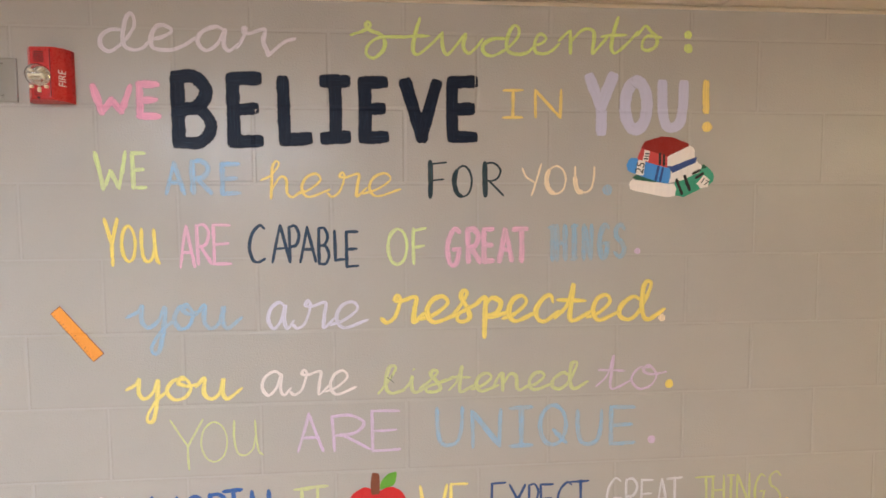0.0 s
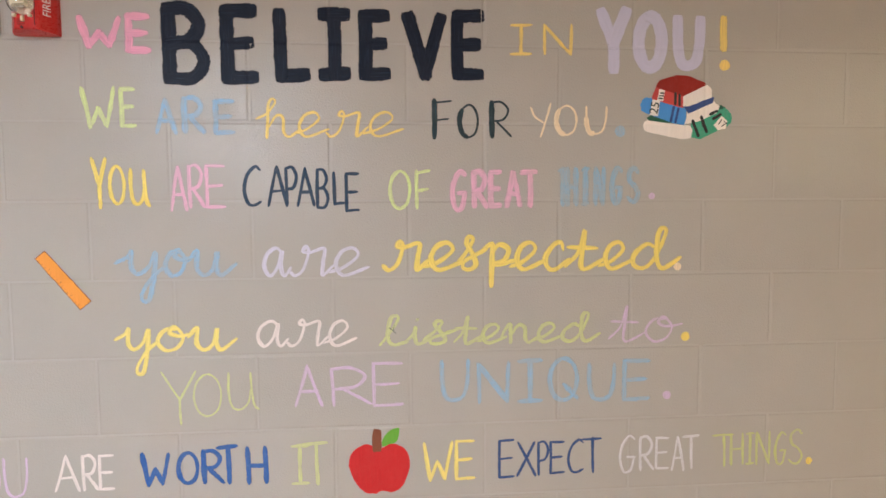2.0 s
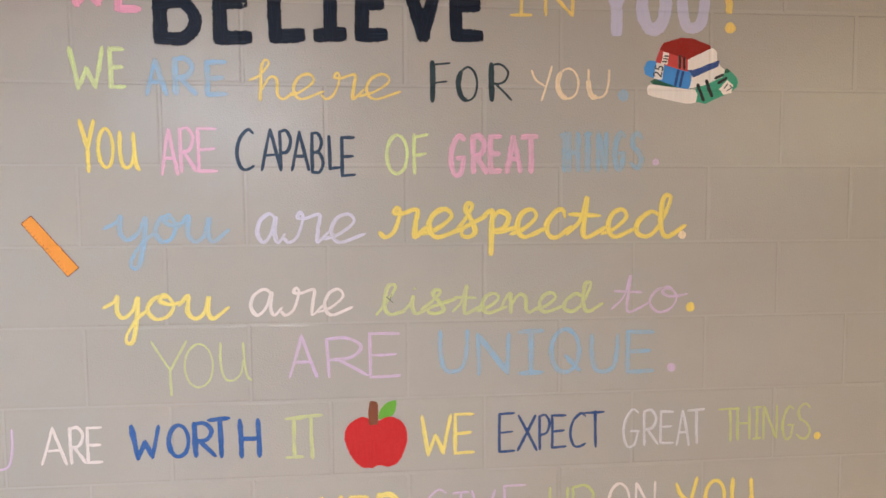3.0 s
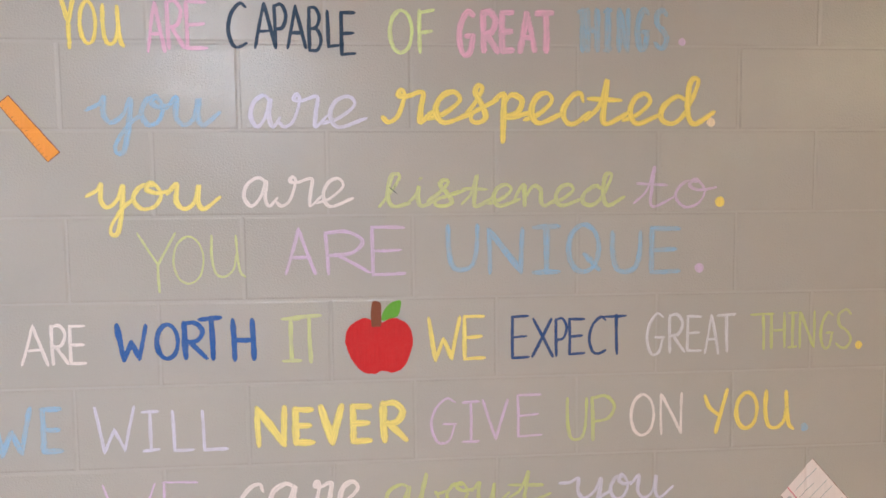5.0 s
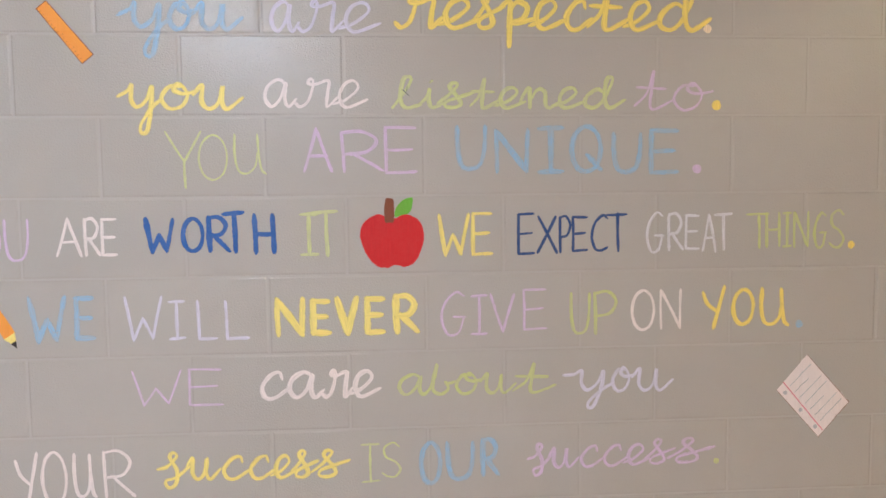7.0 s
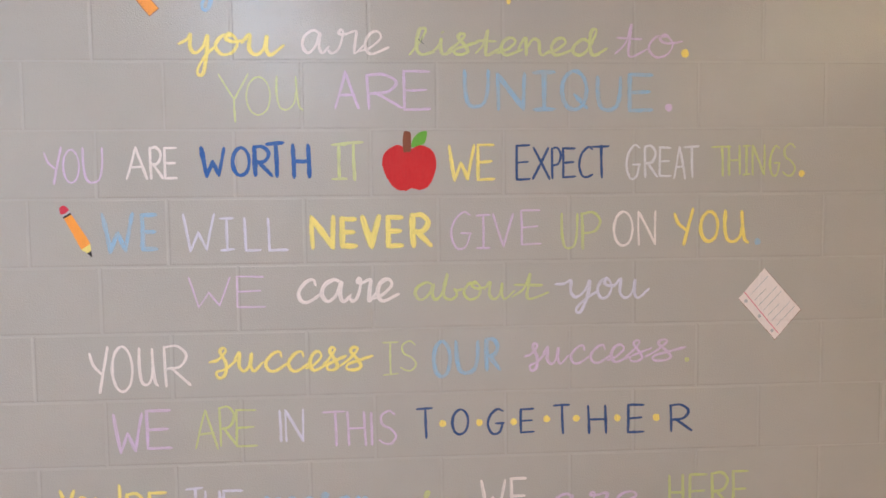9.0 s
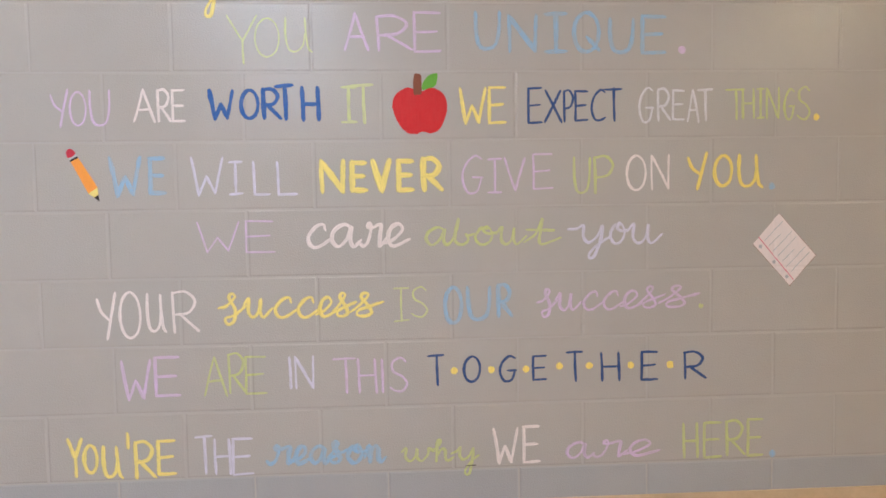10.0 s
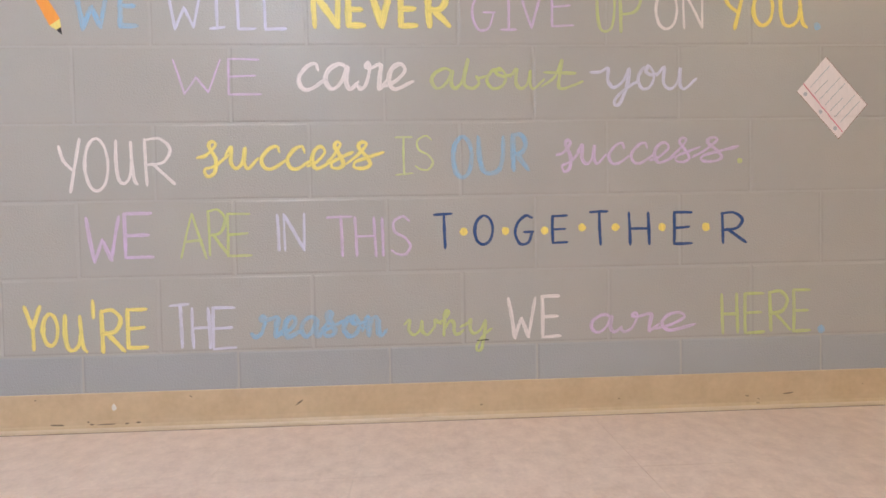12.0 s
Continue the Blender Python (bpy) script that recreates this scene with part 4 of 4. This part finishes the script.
for a, b in ((on(1, 0), on(1, 1)), (on(1, 1), on(0, 1)), (on(0, 1), on(0, 0))):
    dash("edge_line", sheet, "bark_brown", a, b, 0.0012, 0.0009)
for v in (0.13, 0.5, 0.85):
    x, z = on(0.10, v)
    patch("hole", sheet, "ferrule_grey", uneven([(x + 0.0058 * math.cos(a), z + 0.0058 * math.sin(a)) for a in [i * math.pi / 4 for i in range(8)]], 0.0006), 0.0011)

# the pile of books, in units of its own width
books = picture("painted_book_pile", "painted pile of red, blue and green books", "painting")
bx, bz, bs = 0.838, 2.196, 0.260


def spot(u, v):
    return (bx + u * bs - 0.006, bz + v * bs * 0.945)


def book_patch(name, colour, pts, lift, label=""):
    patch(name, books, colour, straight([spot(*p) for p in pts], 0.0016), lift, label)


book_patch("green_cover", "emerald", ((0.56, 0.02), (0.66, 0.0), (0.965, 0.155), (0.99, 0.19), (1.0, 0.24), (0.985, 0.29), (0.92, 0.35), (0.86, 0.36), (0.70, 0.27), (0.55, 0.20)), 0.0005)
book_patch("green_edge", "bottle_green", ((0.84, 0.36), (0.88, 0.385), (0.92, 0.35), (0.86, 0.33)), 0.0006)
book_patch("green_book_page", "page_cream", ((0.045, 0.10), (0.035, 0.15), (0.05, 0.195), (0.09, 0.21), (0.55, 0.15), (0.57, 0.09), (0.55, 0.01), (0.45, 0.0), (0.07, 0.08)), 0.0007)
book_patch("green_top", "bottle_green", ((0.09, 0.20), (0.07, 0.235), (0.12, 0.26), (0.52, 0.19), (0.50, 0.155)), 0.0008)
book_patch("blue_cover", "book_blue", ((0.01, 0.31), (0.0, 0.37), (0.02, 0.43), (0.07, 0.455), (0.20, 0.44), (0.50, 0.33), (0.49, 0.155), (0.36, 0.175), (0.06, 0.28)), 0.0009)
book_patch("blue_book_page", "page_cream", ((0.48, 0.16), (0.51, 0.30), (0.78, 0.43), (0.86, 0.36), (0.83, 0.29), (0.64, 0.20)), 0.0010)
book_patch("blue_top", "deep_blue", ((0.30, 0.40), (0.48, 0.34), (0.52, 0.28), (0.78, 0.40), (0.80, 0.46), (0.72, 0.47), (0.50, 0.36)), 0.0011)
book_patch("red_spine", "coral_red", ((0.12, 0.46), (0.17, 0.58), (0.48, 0.50), (0.46, 0.34), (0.28, 0.39), (0.13, 0.43)), 0.0012)
book_patch("red_book_page", "page_cream", ((0.46, 0.36), (0.46, 0.47), (0.72, 0.60), (0.77, 0.55), (0.77, 0.46), (0.52, 0.36)), 0.0013)
book_patch("red_top", "brick_red", ((0.16, 0.57), (0.20, 0.64), (0.38, 0.70), (0.50, 0.695), (0.70, 0.62), (0.70, 0.59), (0.46, 0.47), (0.30, 0.52)), 0.0014)
for k, (u, v, du, dv, w) in enumerate(((0.375, 0.385, 0.0, 0.115, 0.009), (0.42, 0.375, 0.0, 0.11, 0.009), (0.33, 0.20, 0.03, 0.15, 0.009), (0.38, 0.185, 0.03, 0.15, 0.008))):
    dash("spine_band", books, "ink" if k < 2 else "deep_blue", spot(u, v), spot(u + du, v + dv), w * 0.9, 0.0016)
for u in (0.60, 0.69):
    dash("spine_band", books, "ink", spot(u + 0.03, 0.04 + (u - 0.6) * 0.5), spot(u - 0.03, 0.20 + (u - 0.6) * 0.5), 0.0095, 0.0016)
book_patch("spine_label", "page_cream", ((0.10, 0.26), (0.13, 0.43), (0.21, 0.42), (0.19, 0.25)), 0.0017)
book_patch("spine_label", "page_cream", ((0.18, 0.42), (0.20, 0.55), (0.26, 0.53), (0.24, 0.41)), 0.0017)
book_patch("spine_label", "page_cream", ((0.84, 0.10), (0.80, 0.16), (0.88, 0.26), (0.95, 0.20), (0.93, 0.12)), 0.0017)
dash("spine_band", books, "ink", spot(0.755, 0.275), spot(0.83, 0.31), 0.008, 0.0016)
dash("spine_band", books, "ink", spot(0.79, 0.225), spot(0.87, 0.275), 0.008, 0.0016)


def lettered(name, text, material, size, m, parent, label=""):
    """Writing in the built-in font, as a thin mesh."""
    c = bpy.data.curves.new(name, "FONT")
    c.body, c.size, c.extrude, c.align_x, c.align_y = text, size, 0.0002, "CENTER", "CENTER"
    tmp = bpy.data.objects.new(name, c)
    me = bpy.data.meshes.new_from_object(tmp)
    bpy.data.objects.remove(tmp)
    me.materials.clear()
    me.materials.append(material)
    ob = new(name, me)
    ob.parent, ob.matrix_local = parent, m
    return tagged(ob, label)


M_INK = surface("black_ink", (0.03, 0.03, 0.03), (0.02, 0.02, 0.02), 0.6)
for text, u, v, turn, size in (("25", 0.155, 0.34, 78, 0.034), ("17", 0.885, 0.175, -35, 0.025)):
    x, z = spot(u, v)
    lettered("number", text, M_INK, size, pose(x, -0.0021, z, 90, 0, 0) @ pose(0, 0, 0, 0, 0, turn), books, "black painted number %s" % text)
for k in range(3):
    dash("spine_mark", books, "ink", spot(0.195 + 0.008 * k, 0.445 + 0.028 * k), spot(0.235 + 0.008 * k, 0.44 + 0.03 * k), 0.004, 0.0021)

# ---- fixtures ----
alarm = tagged(new("fire_alarm"), "red plastic fire alarm horn with clear strobe dome", "fire alarm")
alarm.location = (-0.712, 0, 2.503)
inv = Matrix.Translation(-alarm.location)


def alarm_part(name, bm, material, parent=None, label="", smooth=False):
    ob = part(name, bm, material, parent or alarm, label, smooth)
    if parent is None:
        ob.matrix_parent_inverse = inv
    return ob


bm = bmesh.new()
AZ0, AZ1, DEEP = 2.441, 2.575, 0.047
loops = []
for y, x0, x1, z0, z1 in ((0.0, -0.762, -0.655, AZ0, AZ1), (-0.012, -0.761, -0.655, AZ0, AZ1), (-0.026, -0.751, -0.661, AZ0, AZ1), (-DEEP + 0.005, -0.735, -0.676, AZ0 + 0.001, AZ1 - 0.001), (-DEEP, -0.730, -0.684, AZ0 + 0.004, AZ1 - 0.003)):
    loops.append([bm.verts.new((x, y, z)) for x, z in ((x0, z0), (x1, z0), (x1, z1), (x0, z1))])
for a, b in zip(loops, loops[1:]):
    for i in range(4):
        bm.faces.new((a[i], a[(i + 1) % 4], b[(i + 1) % 4], b[i]))
bm.faces.new(loops[-1])
bmesh.ops.recalc_face_normals(bm, faces=bm.faces[:])
bmesh.ops.bevel(bm, geom=bm.edges[:], offset=0.0022, segments=2, profile=0.6, affect="EDGES")
body = alarm_part("housing", bm, M_RED)
for i in range(6):
    z = 2.535 + 0.0048 * i
    alarm_part("grille_slot", box(-0.722, -0.698, -DEEP - 0.0006, -DEEP + 0.004, z, z + 0.0022), M_SLOT)
for i in range(3):
    z = 2.452 + 0.0052 * i
    alarm_part("grille_slot", box(-0.723, -0.706, -DEEP - 0.0006, -DEEP + 0.004, z, z + 0.0016), M_SLOT)
bm = bmesh.new()
bmesh.ops.create_cone(bm, cap_ends=True, segments=14, radius1=0.0032, radius2=0.0032, depth=0.003, matrix=pose(-0.713, -DEEP, 2.446, 90))
alarm_part("screw_hole", bm, M_SLOT)
# strobe: reflector cup, tube and a clear dome
DX, DZ, DR = -0.709, 2.500, 0.0285
bm = bmesh.new()
bmesh.ops.create_uvsphere(bm, u_segments=28, v_segments=16, radius=DR)
for v in bm.verts:
    v.co.x *= 1.0
    v.co.y = max(v.co.y, -1) * 0.95
bmesh.ops.bisect_plane(bm, geom=bm.verts[:] + bm.edges[:] + bm.faces[:], plane_co=(0, 0.004, 0), plane_no=(0, 1, 0), clear_outer=True)
inner = bmesh.ops.duplicate(bm, geom=bm.faces[:])
for v in [g for g in inner["geom"] if isinstance(g, bmesh.types.BMVert)]:
    v.co *= 0.93
bmesh.ops.reverse_faces(bm, faces=[g for g in inner["geom"] if isinstance(g, bmesh.types.BMFace)])
bmesh.ops.translate(bm, verts=bm.verts[:], vec=(DX, -DEEP - 0.003, DZ))
dome = alarm_part("strobe_dome", bm, M_GLASS, None, "clear polycarbonate strobe dome", True)
dome.visible_shadow = False
bm = bmesh.new()
bmesh.ops.create_cone(bm, cap_ends=True, segments=24, radius1=0.0255, radius2=0.012, depth=0.010, matrix=pose(DX, -DEEP - 0.005, DZ, 90))
alarm_part("reflector", bm, M_CHROME, dome)
bm = bmesh.new()
bmesh.ops.create_cone(bm, cap_ends=True, segments=12, radius1=0.0032, radius2=0.0032, depth=0.034, matrix=pose(DX, -DEEP - 0.014, DZ - 0.002, 0, 90, 0))
alarm_part("flash_tube", bm, M_IVORY, dome, "ivory flash tube")
for dx, dz, w, h, turn in ((-0.012, 0.010, 0.006, 0.0035, 40), (0.011, 0.012, 0.007, 0.003, -35), (0.001, 0.001, 0.010, 0.003, -14), (0.003, -0.013, 0.010, 0.0035, 8), (-0.015, -0.006, 0.003, 0.005, 20), (0.015, -0.003, 0.003, 0.006, -20)):
    bm = box(-w, w, -0.0045, 0.0045, -h, h, 0.0018)
    bmesh.ops.transform(bm, matrix=pose(DX + dx, -DEEP - 0.011, DZ + dz, 0, turn, 0), verts=bm.verts[:])
    alarm_part("reflector_facet", bm, M_CHROME if w > 0.009 else M_IVORY, dome)
# slight groove; its dark strip also paints the shade edge along the ridge
alarm_part("panel_seam", box(-0.6840, -0.6829, -DEEP - 0.0004, -DEEP + 0.003, AZ0 + 0.010, AZ1 - 0.008), M_SLOT)
for dx in (-0.019, 0.017):
    alarm_part("dome_clip", box(DX + dx - 0.004, DX + dx + 0.004, -DEEP - 0.005, -DEEP + 0.002, DZ - 0.031, DZ - 0.024, 0.001), M_IVORY)
alarm_part("latch", box(DX - 0.003, DX + 0.003, -DEEP - 0.006, -DEEP + 0.002, DZ - 0.041, DZ - 0.029, 0.001), M_IVORY)
side = pose(-0.6655, -0.0300, 2.498, 90, 0, 0) @ pose(0, 0, 0, 0, 53, 0) @ pose(0, 0, 0.0008, 0, 0, 90)
word = lettered("lettering", "FIRE", M_WHITE, 0.0235, side, alarm, "white lettering FIRE")
word.matrix_parent_inverse = inv

plate = tagged(new("wall_plate"), "blank brushed steel wall plate with two screws", "wall plate")
plate.location = (-0.832, 0, 2.5)
pinv = Matrix.Translation(-plate.location)
ob = part("cover", box(-0.868, -0.797, -0.005, 0.0025, 2.444, 2.557, 0.0025), M_STEEL, plate)
ob.matrix_parent_inverse = pinv
for z in (2.461, 2.542):
    bm = bmesh.new()
    bmesh.ops.create_cone(bm, cap_ends=True, segments=16, radius1=0.0042, radius2=0.0034, depth=0.0018, matrix=pose(-0.8325, -0.0056, z, 90))
    ob = part("screw", bm, M_STEEL, plate)
    ob.matrix_parent_inverse = pinv
    part("screw_slot", box(-0.8358, -0.8292, -0.0072, -0.0064, z - 0.0005, z + 0.0005), M_SLOT, ob)

# scuffs and chips on the base
def smear(name, x, z, w, h, turn, material, y=-0.0042):
    bm = bmesh.new()
    vs = []
    for i in range(12):
        a = i * math.pi / 6
        r = 1 + 0.35 * noise.noise((x * 40, z * 70, i * 0.9))
        u, v = w * r * math.cos(a), h * r * math.sin(a)
        c, s = math.cos(radians(turn)), math.sin(radians(turn))
        vs.append(bm.verts.new((x + u * c - v * s, y, z + u * s + v * c)))
    bm.faces.new(vs)
    bmesh.ops.recalc_face_normals(bm, faces=bm.faces[:])
    extra = bmesh.ops.extrude_face_region(bm, geom=bm.faces[:])
    bmesh.ops.translate(bm, verts=[g for g in extra["geom"] if isinstance(g, bmesh.types.BMVert)], vec=(0, 0.0008, 0))
    bmesh.ops.recalc_face_normals(bm, faces=bm.faces[:])
    part(name, bm, material, base)


smear("paint_chip", -0.733, 0.063, 0.0065, 0.009, 0, M_CHIP)
smear("scuff", -0.245, 0.060, 0.012, 0.0022, 35, M_SCUFF)
for x, z, w in ((-0.88, 0.020, 0.020), (-0.79, 0.019, 0.006), (-0.755, 0.018, 0.024), (-0.70, 0.019, 0.005), (-0.67, 0.021, 0.006), (-0.80, 0.026, 0.003)):
    smear("scuff", x, z, w, 0.0022, rng.uniform(-6, 6), M_SCUFF, -0.0050)
for x, z, w in ((1.03, 0.015, 0.006), (1.12, 0.040, 0.016), (1.0, 0.036, 0.005)):
    smear("scuff", x, z, w, 0.0016, rng.uniform(-12, 12), M_SCUFF, -0.0062 if z < 0.02 else -0.0042)

for k in range(8):
    smear("scuff", -1.3 + k * 0.38 + rng.uniform(-0.08, 0.08), rng.uniform(0.022, 0.094), rng.uniform(0.0014, 0.004), rng.uniform(0.0008, 0.0014), rng.uniform(-40, 40), M_SCUFF, -0.0040)
# dark strip before the toe: the shadow gap at the floor, painted as colour
part("dirt_line", box(WEST, EAST, -0.0172, -0.0146, 0.0002, 0.0009), M_GAP_SHADE, base)

# ---- pieces: blocks of the wall, tiles of the floor ----
def add_block(bm, x0, x1, foot):
    rings = []
    for inset, y in ((LIP, 0.0), (LIP - 0.28 * (LIP - JOINT), 0.22 * RECESS), (JOINT + 0.28 * (LIP - JOINT), 0.78 * RECESS), (JOINT, RECESS + 0.0002), (JOINT, 0.012)):
        rings.append([bm.verts.new(p) for p in ((x0 + inset, y, foot + inset), (x1 - inset, y, foot + inset), (x1 - inset, y, foot + B - inset), (x0 + inset, y, foot + B - inset))])
    bm.faces.new(rings[0])
    for a, b in zip(rings, rings[1:]):
        for i in range(4):
            bm.faces.new((b[i], b[(i + 1) % 4], a[(i + 1) % 4], a[i]))
    return bm


whole = mesh_of(add_block(bmesh.new(), -B, B, 0.0), "block", M_WALL)
lowest = mesh_of(add_block(bmesh.new(), -B, B, 0.0), "block", M_WALL_LOW)
beyond = bmesh.new()
for c in range(14):
    s = B if c % 2 == 0 else 0.0
    for n in range(-17, 15):
        x = s + n * 2 * B
        if x - B < WEST - 0.2 or x + B > EAST + 0.2:
            continue
        if not -8 <= n < 10:
            add_block(beyond, x - B, x + B, c * B)
            continue
        ob = new("block", whole if c else lowest)
        ob.parent = wall
        ob.location = (x, 0, c * B)

tagged(part("blocks", beyond, M_WALL, wall), kind="stuff")

SEAM, TILE = -0.057, 0.3048
bm = bmesh.new()
block_at(bm, 0.0003, TILE - 0.0003, -TILE + 0.0003, -0.0003, -0.003, 0.0)
tile = mesh_of(bm, "tile", M_TILE)
rest = bmesh.new()
for i in range(math.floor((WEST - SEAM) / TILE), math.ceil((EAST - SEAM) / TILE)):
    for j in range(21):
        x, y = SEAM + i * TILE, -j * TILE - 0.002
        if j < 4:
            ob = new("tile", tile)
            ob.parent = floor
            ob.location = (x, y, 0)
        else:
            block_at(rest, x + 0.0003, x + TILE - 0.0003, y - TILE + 0.0003, y - 0.0003, -0.003, 0.0)
tagged(part("tiles", rest, M_TILE, floor), kind="stuff")
